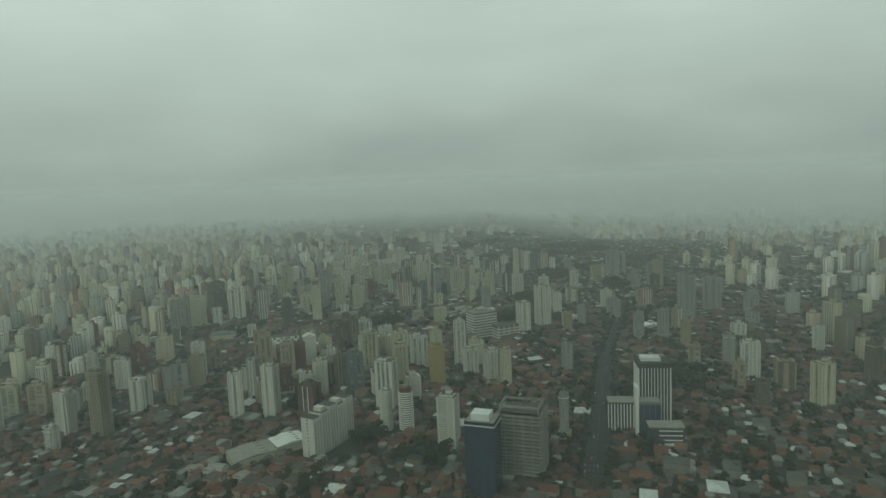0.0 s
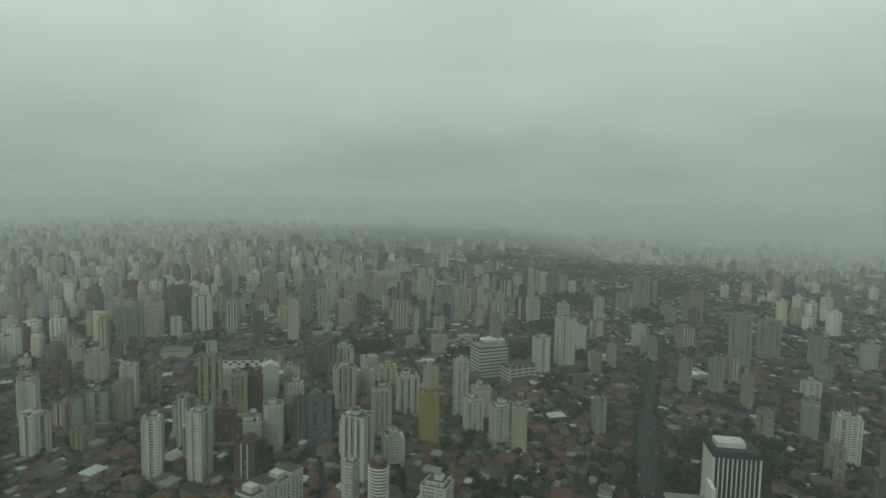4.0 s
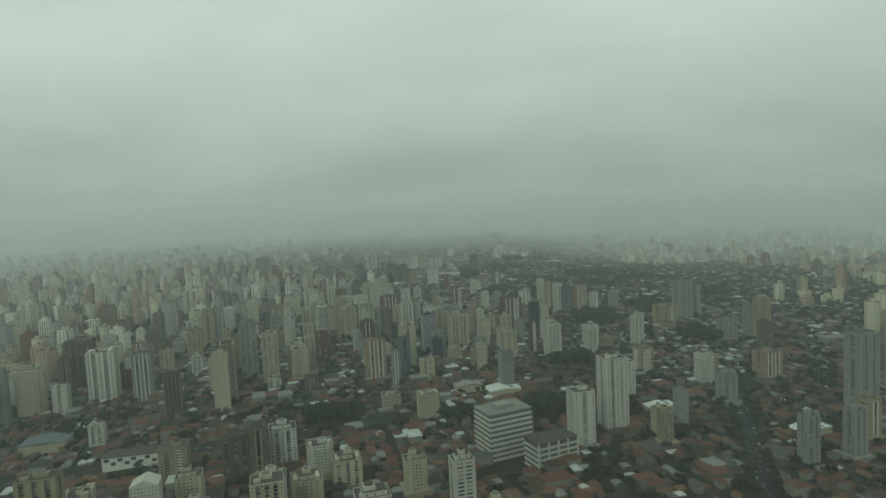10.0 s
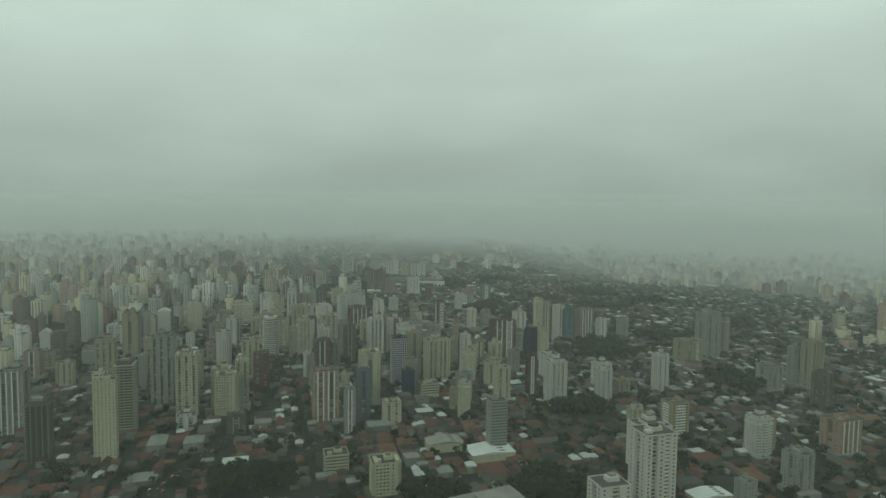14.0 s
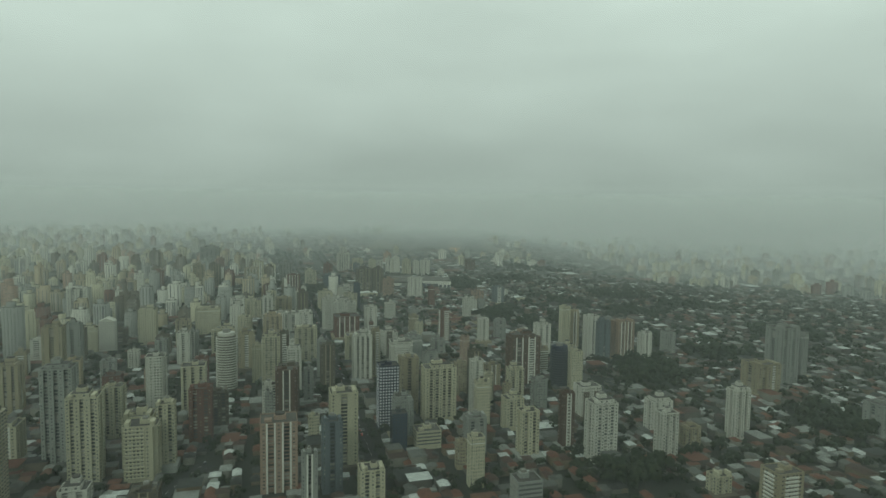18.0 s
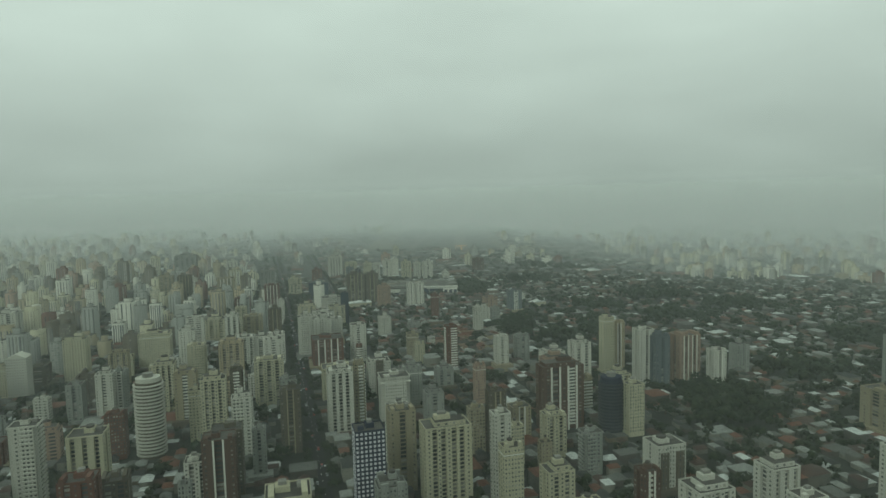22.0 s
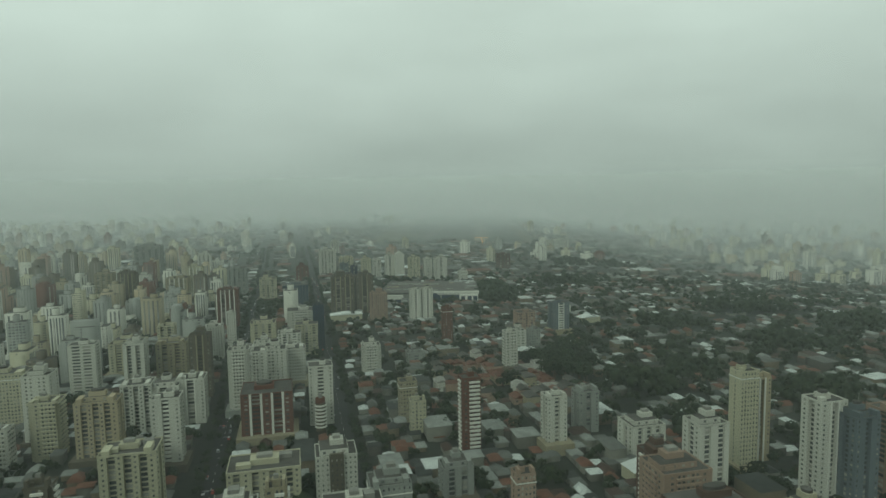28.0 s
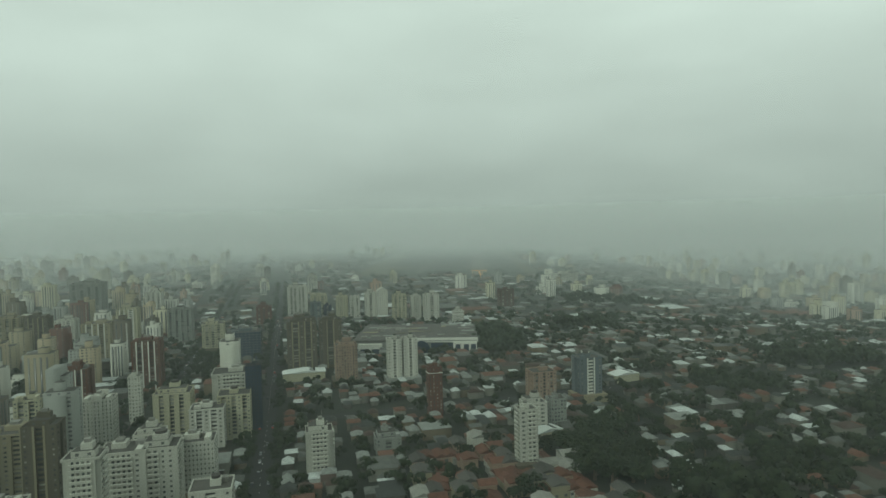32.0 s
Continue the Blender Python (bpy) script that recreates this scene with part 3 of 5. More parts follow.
# ---- single landmarks ----
def stepped_slab():
    """The long white slab whose roof steps down along its length."""
    x, y, yaw = -101, 498, 60
    TAKEN.append((x, y, 34))
    base = root("apartment_slab", x, y, yaw, "long white apartment slab with a stepped roof and grid of windows", "apartment block")
    length, depth, n = 50, 13, 5
    bay = length / n
    for i in range(n):
        h = 36 - (2.4 if i % 2 else 0) - (4 if i == 0 else 0)
        u = (i + 0.5) * bay - length / 2
        body = part("stair_bay", Mesh().box(u, 0, -3, bay, depth, h + 3), WALL["white"], base)
        for s, way in ((-depth / 2, -1), (depth / 2, 1)):
            col = Mesh()
            for o in (-0.3, 0.0, 0.3):
                for k in range(int(h / 2.05) - 1):
                    col.on_face(((u, s), (0, way)), o * bay * way, k * 2.05 + 0.8, 1.3, 0.85, 0.07)
            tagged(part("glazing", col, GLASS, body), kind="stuff")
        part("roof_deck", Mesh().box(u, 0, h, bay - 0.6, depth - 0.6, 0.12), DECK, body)
        if i % 2:
            part("lift_house", Mesh().box(u, 0, h, bay * 0.5, depth * 0.6, 3.6), WALL["white"], body)
    ends = Mesh()
    for k in range(12):
        ends.on_face(((-length / 2, 0), (-1, 0)), 0, k * 2.9 + 1.2, 1.6, 1.2, 0.07)
    tagged(part("glazing", ends, GLASS, base), kind="stuff")


def banded_office():
    """Two office blocks with white horizontal bands, the taller behind the lower."""
    TAKEN.append((60, 812, 34))
    base = root("office_building", 47, 818, 24, "white banded office block with dark ribbon windows", "office building")
    for k in range(9):
        z = k * 3.6
        part("floor_band", Mesh().box(0, 0, z, 34, 24, 1.7), WALL["white"], base)
        part("window_ribbon", Mesh().box(0, 0, z + 1.7, 33.2, 23.2, 1.9), GLASS, base)
    part("roof_deck", Mesh().box(0, 0, 32.4, 34, 24, 0.8), CONCRETE, base)
    part("roof_plant", Mesh().box(0, 0, 33.2, 14, 10, 3), CONCRETE, base)
    low = root("office_building", 77, 796, 24, "low white office annex with ribbon windows", "office building")
    for k in range(5):
        z = k * 3.6
        part("floor_band", Mesh().box(0, 0, z, 32, 18, 1.5), WALL["white"], low)
        part("window_ribbon", Mesh().box(0, 0, z + 1.5, 31, 17.2, 2.1), GLASS, low)
    for u in (-15.4, -7.5, 0, 7.5, 15.4):
        part("pier", Mesh().box(u, -9.1, 0, 1.2, 0.5, 19), WALL["white"], low)
    part("roof_deck", Mesh().box(0, 0, 18, 32, 18, 1), DECK, low)


def glass_office():
    TAKEN.append((22, 414, 14))
    base = root("office_tower", 22, 414, -20, "dark blue glass office tower with a white box on its roof", "office tower")
    w, d, h = 21, 18, 53
    part("body", Mesh().box(0, 0, -2, w, d, h + 2), WALL["navy"], base)
    for f in faces_of(w, d):
        for i in range(4):
            col = Mesh()
            for k in range(17):
                col.on_face(f[:2], ((i + 0.5) / 4 - 0.5) * f[2], k * 3.0 + 0.6, f[2] / 4 - 0.35, 2.6, 0.1)
            tagged(part("glazing", col, TINTED, base), kind="stuff")
    part("cornice", Mesh().box(0, 0, h - 3, w + 0.4, d + 0.4, 0.8), TRIM, base)
    part("roof_deck", Mesh().box(0, 0, h, w - 1, d - 1, 0.3), CONCRETE, base)
    part("roof_box", Mesh().box(0, -1, h + 0.3, w * 0.62, d * 0.6, 4.5), METAL, base, "bright white rooftop box")


def parking_block():
    TAKEN.append((53, 446, 22))
    base = root("parking_block", 53, 446, -20, "bare concrete block with open floors behind a column grid", "parking block")
    w, d, h = 34, 26, 45
    for k in range(17):
        part("floor_slab", Mesh().box(0, 0, k * 2.7, w, d, 0.8), CONCRETE, base)
    for i in range(6):
        for s in (-1, 1):
            part("column", Mesh().box((i / 5 - 0.5) * (w - 0.8), s * (d / 2 - 0.35), -2, 0.9, 0.8, h + 2.4), CONCRETE, base)
    for j in range(1, 4):
        for s in (-1, 1):
            part("column", Mesh().box(s * (w / 2 - 0.35), (j / 4 - 0.5) * d, -2, 0.8, 0.9, h + 2.4), CONCRETE, base)
    part("core", Mesh().box(0, 0, -2, w - 5, d - 5, h + 1), WALL["umber"], base)
    for s in (-1, 1):
        part("roof_beam", Mesh().box(0, s * d * 0.36, h + 4, w * 0.86, 1.2, 1.4), CONCRETE, base)
        part("roof_beam", Mesh().box(s * w * 0.42, 0, h + 4.1, 1.2, d * 0.72, 1.4), CONCRETE, base)
        for e in (-1, 1):
            part("post", Mesh().box(s * w * 0.42, e * d * 0.36, h, 1, 1, 4.2), CONCRETE, base)
    part("roof_deck", Mesh().box(0, 0, h, w * 0.8, d * 0.68, 1.2), DECK, base)


def ribbed_tower():
    TAKEN.append((176, 510, 26))
    base = root("office_tower", 174.3, 519.0, -8, "dark office tower with pale vertical ribs and blank top", "office tower")
    w, d, h = 26, 22, 56
    part("body", Mesh().box(0, 0, -2, w, d, h + 2), WALL["slate"], base)
    for f in faces_of(w, d):
        k = round(f[2] / 2.7)
        for i in range(k + 1):
            part("rib", Mesh().on_face(f[:2], (i / k - 0.5) * (f[2] - 0.6), 0, 0.6, h - 4, 0.6), TRIM, base)
    part("roof_deck", Mesh().box(0, 0, h, w - 1, d - 1, 0.3), DECK, base)
    part("roof_box", Mesh().box(-2, 0, h + 0.3, w * 0.62, d * 0.5, 3.0), METAL, base, "white rooftop plant box")
    low = root("office_building", 145.3, 511.1, -8, "low dark office wing with pale ribs", "office building")
    part("body", Mesh().box(0, 0, -2, 24, 15, 26), WALL["slate"], low)
    for i in range(10):
        part("rib", Mesh().box((i / 9 - 0.5) * 23, -7.8, 0, 0.8, 0.6, 23), TRIM, low)
    part("roof_deck", Mesh().box(0, 0, 24, 23, 14, 0.8), CONCRETE, low)
    mid = root("office_building", 164.6, 499.2, -8, "glass office block behind a tall white fin", "office building")
    part("body", Mesh().box(0, 0, -2, 18, 11, 30), WALL["steel"], mid)
    for i in range(4):
        part("pane_column", Mesh().box(-6.6 + i * 4.4, -5.55, 1, 4.0, 0.15, 25), TINTED, mid)
    part("fin", Mesh().box(-10, -1, -2, 2.2, 13, 43), TRIM, mid, "blank white fin wall")
    part("roof_deck", Mesh().box(0, 0, 28, 17, 10, 1), CONCRETE, mid)
    foot = root("office_building", 170.5, 477.3, -8, "low dark banded office block with a flat roof", "office building")
    part("body", Mesh().box(0, 0, -2, 27, 14, 18), WALL["slate"], foot)
    for k in range(4):
        part("floor_band", Mesh().box(3, -7.1, 2 + k * 3.8, 18, 0.3, 0.9), TRIM, foot)
    part("roof_deck", Mesh().box(0, 0, 16, 27.4, 14.4, 1), CONCRETE, foot)


def shopping_hall():
    """A broad deep hall with a stained roof, a pale fascia, a pillared white end block and a dark arched front."""
    TAKEN.extend([(-38, 1728, 28), (12, 1728, 28), (-38, 1768, 28), (12, 1768, 28), (30, 1724, 16)])
    base = root("shopping_hall", -9, 1746, -1, "large stained flat-roofed shopping hall with a pillared white end", "hall", z=ground_z(-9, 1720))
    part("body", Mesh().box(0, 0, -4, 104, 80, 13), WALL["grey"], base)
    part("roof", Mesh().box(0, 0, 9, 107, 82, 1.8), DECK, base, "broad stained roof slab")
    part("fascia", Mesh().box(28, -41.2, 8.6, 52, 1.2, 3.6), TRIM, base, "long white fascia band")
    part("fascia_stripe", Mesh().box(28, -41.9, 9.6, 51.6, 0.2, 0.7), WALL["grey"], base)
    part("end_block", Mesh().box(43, -40, -4, 20, 8, 12.6), TRIM, base, "white end block")
    for u in (37, 44, 50):
        part("opening", Mesh().box(u, -44.05, 0, 4.2, 0.3, 7.0), TINTED, base)
    part("side_block", Mesh().box(-38, -42, -4, 20, 6, 12), TRIM, base, "white side block")
    for u in (-43, -33):
        part("opening", Mesh().box(u, -45.05, -1, 6.5, 0.3, 5.0), TINTED, base)
    arch = [(8 * math.cos(a * math.pi / 10), 11 * math.sin(a * math.pi / 10)) for a in range(11)]
    door = part("arched_opening", Mesh().prism(arch, 0, 0.8), TINTED, base)
    door.matrix_basis = pose(6, -41.4, -1, 90, 0, 0)
    part("shop_front", Mesh().box(24, -40.6, -4, 20, 1.2, 11.5), TINTED, base, "dark glazed shop front")
    r = random.Random(31)
    for k in range(34):
        u, v, sx, sy = r.uniform(-47, 47), r.uniform(-35, 37), r.uniform(4, 17), r.uniform(3, 8)
        if k < 12:
            part("roof_plant", Mesh().box(u, v, 10.8, sx * 0.5, sy * 0.6, r.uniform(1.0, 2.4)), r.choice((CONCRETE, WALL["grey"], METAL)), base)
        else:
            part("roof_sheet", Mesh().box(u, v, 10.8, sx, sy, 0.06 + 0.012 * k), r.choice((CONCRETE, WALL["umber"], WALL["beige"], WALL["grey"])), base)


def low_hall(x, y, w, d, h, yaw, label, roof=None):
    TAKEN.append((x, y, max(w, d) * 0.55))
    base = root("low_hall", x, y, yaw, label, "hall")
    part("hall_body", Mesh().box(0, 0, -2, w, d, h + 2), WALL["cream"], base)
    part("roof", Mesh().gable(0, 0, w, d, h, 1.6, over=0.5), roof or METAL, base)
    for i in range(4):
        part("roof_light", Mesh().box(w * 0.2, (i / 4 - 0.38) * d, h + 0.7, w * 0.14, 1.4, 0.5), GLASS, base)


def chequer_hall():
    """A long pale block whose upper edge carries dark openings."""
    TAKEN.append((-225.6, 838.7, 22))
    base = root("low_hall", -225.6, 838.7, 10, "long pale hall with a row of dark square openings", "hall")
    part("hall_body", Mesh().box(0, 0, -2, 44, 16, 11), TRIM, base)
    for i in range(9):
        for k in range(2):
            if (i + k) % 2:
                part("opening", Mesh().box((i - 4) * 4.7, -8.02, 3.2 + k * 2.7, 3.4, 0.3, 2.4), WALL["slate"], base)
    part("roof", Mesh().box(0, 0, 9, 44.6, 16.6, 0.5), DECK, base)


stepped_slab()
banded_office()
glass_office()
parking_block()
ribbed_tower()
shopping_hall()
chequer_hall()
low_hall(-159.8, 479.6, 34, 26, 7, 35, "grey sheet-roofed hall among red-roofed houses", CONCRETE)
low_hall(-135.5, 499.3, 26, 22, 7, 35, "pale sheet-roofed hall among red-roofed houses")
low_hall(-85.4, 1626.1, 30, 12, 6, 15, "white flat hall beside the avenue")
low_hall(-322.0, 884.0, 34, 24, 8, 15, "blue-grey sheet-roofed hall among towers", WALL["steel"])
low_hall(72.6, 1499.1, 16, 9, 6, 30, "long white sheet roofed shed in the city")
low_hall(82.9, 1538.5, 14, 8, 5, 30, "white sheet-roofed shed among houses")
low_hall(108.0, 1311.3, 18, 10, 5, 20, "white sheet-roofed store among houses")
low_hall(274.9, 835.1, 30, 14, 5, 20, "pale sheet roofed warehouse in the city")
low_hall(58.4, 944.6, 30, 18, 6, 15, "pale curved hall with an open forecourt")
low_hall(27.6, 959.5, 24, 14, 6, 15, "pale flat-roofed garage building", CONCRETE)
low_hall(183.4, 889.7, 24, 12, 5, 15, "white sheet roofed warehouse in the city")
low_hall(143.3, 1614.3, 20, 10, 5, 25, "white sheet-roofed pavilion among trees")

# ---- tower blocks, from the start of the flight onward ----
tower(94.2, 497.3, 6.9, 5.9, 38.5, -20, "grid", "grey")
tower(-351.1, 529.8, 10.8, 9.2, 23.4, -20, "grid", "white")
tower(-1.5, 488.8, 15.3, 13, 43.9, -20, "balcony", "white")
tower(-37.9, 521.6, 13.4, 11.4, 35.9, -20, "round", "brown")
tower(-359.8, 566.4, 15.3, 13.1, 40.5, -20, "balcony", "white")
tower(-55.6, 524.5, 9.5, 8.1, 38.5, -20, "balcony", "white")
tower(282.9, 545.6, 10.4, 8.9, 28.9, -20, "grid", "umber")
tower(-324.1, 561.4, 15, 12.8, 59.1, -20, "frame", "peach")
tower(-58.2, 571.9, 17.8, 15.1, 50.2, -20, "grid", "white")
tower(-131.1, 568.3, 17, 14.5, 30.9, -20, "stripe", "brown")
tower(-167.8, 571.1, 13.1, 11, 50.6, -20, "stripe", "white")
tower(-203.2, 577, 13.1, 11.1, 43.9, 15, "stripe", "white")
tower(-182.7, 597.5, 14.7, 12.4, 29.1, 15, "balcony", "cream")
tower(-36.1, 597.1, 15.2, 12.9, 25.1, 15, "balcony", "white")
tower(333.5, 600.6, 18, 15.3, 28.9, -20, "grid", "beige")
tower(288.1, 601.3, 11.8, 10, 27.5, -20, "grid", "beige")
tower(-313.2, 616, 16.4, 13.9, 34.8, -20, "stripe", "white")
tower(-66, 606.9, 21.1, 18, 29, 15, "grid", "white")
tower(-143.6, 609, 12.8, 10.9, 29, 15, "balcony", "white")
tower(-284.1, 628, 13.3, 11.3, 17.8, -20, "grid", "beige")
tower(-198.2, 620.5, 11.4, 9.6, 43.7, -20, "stripe", "grey")
tower(-185.3, 624.8, 14.3, 12.1, 33, 15, "stripe", "grey")
tower(-168.6, 624.8, 14.5, 12.4, 32.9, 15, "grid", "brick")
tower(-132.1, 625.2, 14.3, 12.2, 36.7, 15, "balcony", "white")
tower(311.7, 626.6, 17.9, 15.3, 41.1, -20, "stripe", "white")
tower(-298.1, 645.2, 8.1, 6.9, 34, 15, "grid", "grey")
tower(-97.6, 633.3, 18.1, 15.4, 38.9, 15, "stripe", "steel")
tower(-113.1, 633.7, 10.6, 9, 37.7, 15, "stripe", "umber")
tower(-210.4, 641.1, 13, 11.1, 31.3, 15, "stripe", "white")
tower(47.9, 642.2, 18.2, 15.5, 32.9, 15, "stripe", "white")
tower(59.4, 624.5, 9.3, 7.9, 39.7, 15, "grid", "cream")
tower(-316.7, 659.3, 14.9, 12.7, 27.4, -20, "stripe", "rose")
tower(24.7, 655.9, 14.2, 12.1, 31.3, 15, "grid", "white")
tower(-50.4, 647.8, 14.7, 12.5, 41.9, 15, "grid", "cream")
tower(-11.5, 642.4, 14, 12, 40.9, 15, "grid", "ochre")
tower(-297.5, 676.4, 16.8, 14.3, 32.2, 15, "stripe", "grey")
tower(131.3, 669.3, 9.9, 8.5, 29.8, 15, "stripe", "grey")
tower(-282.2, 685.7, 15.7, 13.3, 36.4, 15, "grid", "beige")
tower(274.4, 676.4, 12.7, 10.8, 23.8, -20, "grid", "beige")
tower(314.1, 679.5, 12.4, 10.5, 35.8, -20, "grid", "grey")
tower(-179.9, 685.2, 15.1, 12.9, 40.5, 15, "grid", "peach")
tower(32.6, 688.8, 14.4, 12.3, 32.2, 15, "grid", "cream")
tower(-32.4, 695.3, 18, 15.3, 38.1, 15, "grid", "white")
tower(-144.3, 739.9, 17.5, 14.8, 14, 15, "stripe", "white")
tower(-168.3, 697.3, 11.9, 10.2, 35.1, 15, "grid", "brick")
tower(-215.1, 713.6, 19.8, 13.9, 50.2, 15, "grid", "beige")
tower(-291.4, 714.9, 14.2, 12, 43.2, 15, "balcony", "white")
tower(14.6, 696.6, 11.5, 9.8, 53.4, 15, "ladder", "white")
tower(-90.6, 710.7, 17.6, 14.9, 41.2, 15, "grid", "cream")
tower(-163.4, 725.4, 14.7, 12.5, 33.5, 15, "gable", "white")
tower(-280.4, 737.4, 13.1, 11.1, 30, 15, "grid", "beige")
tower(-467.1, 740.1, 10.1, 8.6, 42.6, -20, "balcony", "brick")
tower(-76.9, 741.5, 17.7, 15, 27, 15, "balcony", "cream")
tower(-98.5, 743.9, 17.8, 15.1, 27.6, 15, "grid", "white")
tower(293.7, 749.9, 9.4, 8, 34.6, 15, "grid", "beige")
tower(-150.7, 752.8, 15.1, 12.8, 27, 15, "balcony", "cream")
tower(-13.9, 763.7, 13.7, 11.7, 25.7, 15, "balcony", "cream")
tower(-59.3, 780.6, 18.1, 15.3, 20.8, 15, "grid", "cream")
tower(-365.4, 790.9, 19.4, 16.5, 32.3, 15, "grid", "cream")
tower(247.9, 789.1, 10.4, 8.9, 34.5, 15, "grid", "grey")
tower(280.3, 790.9, 11.2, 9.5, 37.1, 15, "grid", "grey")
tower(-80, 796.3, 17.1, 14.6, 25, 15, "balcony", "white")
tower(-120.8, 796.7, 11.7, 9.9, 37.3, 15, "stripe", "umber")
tower(-137.4, 799.4, 17.6, 15, 32.8, 15, "grid", "umber")
tower(-180.5, 801.4, 18.6, 15.8, 27, 15, "stripe", "beige")
tower(-109.8, 816.5, 18.9, 16.1, 29.7, 15, "stripe", "white")
tower(163.1, 819.6, 9.1, 7.8, 28.6, 15, "grid", "beige")
tower(311.2, 823.1, 12.2, 10.4, 31, 15, "stripe", "beige")
tower(163.9, 832, 10.5, 9, 26, 15, "grid", "cream")
tower(-430.3, 849.8, 11.6, 9.8, 34.6, 15, "grid", "cream")
tower(103.8, 823.5, 15.8, 13.5, 43.3, 15, "stripe", "white")
tower(190.2, 861.4, 8.9, 7.6, 29, 15, "grid", "grey")
tower(134.2, 850.3, 18.3, 15.6, 59.2, 15, "stripe", "white")
tower(-281.5, 887.1, 11.7, 9.9, 19.6, 15, "grid", "white")
tower(404.2, 930.3, 21.1, 17.8, 52.2, 15, "stripe", "grey")
tower(346.6, 883.6, 18.9, 16.1, 64.9, 15, "stripe", "grey")
tower(-8.2, 889.5, 16.9, 14.4, 25, 15, "balcony", "cream")
tower(245.3, 904.3, 12.9, 11, 28.3, 15, "grid", "grey")
tower(451.1, 905.8, 16.3, 13.9, 32.4, 15, "grid", "grey")
tower(-42, 923.2, 15, 12.8, 14.8, 15, "band", "cream")
tower(-394.7, 939.4, 8.2, 7, 56.4, 15, "stripe", "grey")
tower(254.5, 922.4, 13, 11.1, 21.3, 15, "grid", "grey")
tower(162.6, 934.2, 22, 18.7, 32.7, 15, "stripe", "white")
tower(-243.7, 947.8, 14.5, 12.3, 38.7, 15, "frame", "umber")
tower(-197.5, 944, 13.5, 8.1, 56.2, 15, "grid", "cream")
tower(-392.1, 974.4, 24.2, 12, 48.9, 15, "grid", "cream")
tower(-125.1, 988.4, 13.6, 11.5, 14.8, 15, "stripe", "umber")
tower(-359.6, 968.4, 13.3, 11.3, 29.8, 15, "stripe", "white")
tower(63.6, 953.5, 11.9, 10, 39.4, 15, "band", "grey")
tower(252.1, 964.9, 13.9, 11.8, 28.7, 15, "grid", "white")
tower(312.9, 967.2, 19.9, 16.9, 29.2, 15, "stripe", "rose")
tower(-236.9, 1046.1, 19, 16.1, 29.2, 15, "stripe", "cream")
tower(260.4, 974, 13, 11, 23.3, 15, "grid", "beige")
tower(204.6, 996.9, 15.6, 13.2, 27.9, 15, "balcony", "beige")
tower(-296.7, 1002.4, 17.9, 15.2, 49.8, 15, "stripe", "grey")
tower(-207.6, 992.7, 13.4, 14.8, 51, 15, "frame", "cream")
tower(-41.7, 988.3, 7.9, 6.6, 34.6, 15, "stripe", "grey")
tower(-163.1, 992.4, 13.7, 11.6, 13.5, 15, "grid", "white")
tower(-341.7, 1011.4, 25.5, 21.7, 52.4, 15, "stripe", "white")
tower(-11.3, 998.1, 13, 11, 23.1, 15, "grid", "cream")
tower(-144.9, 1027.6, 18.1, 15.3, 34.1, 15, "balcony", "cream")
tower(-34.6, 1013.7, 10.9, 9.3, 42.3, 15, "stripe", "steel")
tower(179.6, 1014.2, 10.1, 8.5, 16, 15, "grid", "cream")
tower(-173.6, 1021.8, 16.2, 13.8, 52.2, 15, "grid", "cream")
tower(-64.8, 1017.9, 19.8, 16.9, 41.1, 15, "stripe", "rose")
tower(-135.9, 1038.6, 10.1, 8.5, 42, 15, "grid", "cream")
tower(-153.2, 1042, 16.9, 14.4, 33.9, 15, "grid", "cream")
tower(-392, 1059, 27.1, 23, 53.8, 15, "grid", "umber")
tower(37.7, 1043.4, 6.4, 5.5, 18.9, 15, "grid", "beige")
tower(-204.4, 1049.6, 17.2, 14.6, 61.4, 15, "grid", "grey")
tower(45, 1021, 8.3, 7, 31.1, 15, "grid", "cream")
tower(-1.3, 1066.7, 9.5, 8.1, 27.4, 15, "glass", "slate")
tower(-32.4, 1039.9, 15.9, 13.5, 50.1, 15, "stripe", "cream")
tower(-207.9, 1066.5, 12.1, 10.3, 37.4, 15, "stripe", "umber")
tower(16.3, 1076, 16.2, 13.7, 13.7, 15, "band", "cream")
tower(-222.2, 1073.5, 13.6, 11.5, 42, 15, "grid", "beige")
tower(47.1, 1069.1, 12.6, 10.7, 24.9, 15, "grid", "grey")
tower(365.3, 1071.5, 13.1, 11.1, 33, 15, "grid", "umber")
tower(-131.7, 1081.1, 13.9, 11.9, 37.5, 15, "grid", "brick")
tower(-56.8, 1075.1, 6.7, 5.7, 21.5, 15, "grid", "cream")
tower(-156.7, 1077, 10.7, 9.1, 23.1, 15, "grid", "grey")
tower(79.2, 1057.6, 11.5, 9.8, 33.3, 15, "grid", "cream")
tower(189.5, 1080.9, 11.3, 9.6, 18, 15, "grid", "beige")
tower(0.2, 1082.5, 12.7, 10.7, 31, 15, "grid", "grey")
tower(-87.7, 1082.9, 5.3, 4.5, 32.8, 15, "grid", "grey")
tower(125.4, 1060.1, 15.8, 13.4, 38.9, 15, "grid", "white")
tower(106.3, 1072.2, 8.1, 6.9, 39.5, 15, "stripe", "brown")
tower(169.4, 1067.8, 11.4, 9.7, 31.4, 15, "grid", "white")
tower(-241.2, 1103.2, 14.1, 11.9, 32.1, 15, "grid", "grey")
tower(231.4, 1101.4, 11.9, 10.1, 37.5, 15, "grid", "white")
tower(178.1, 1106.9, 14.8, 12.6, 26.1, 15, "grid", "white")
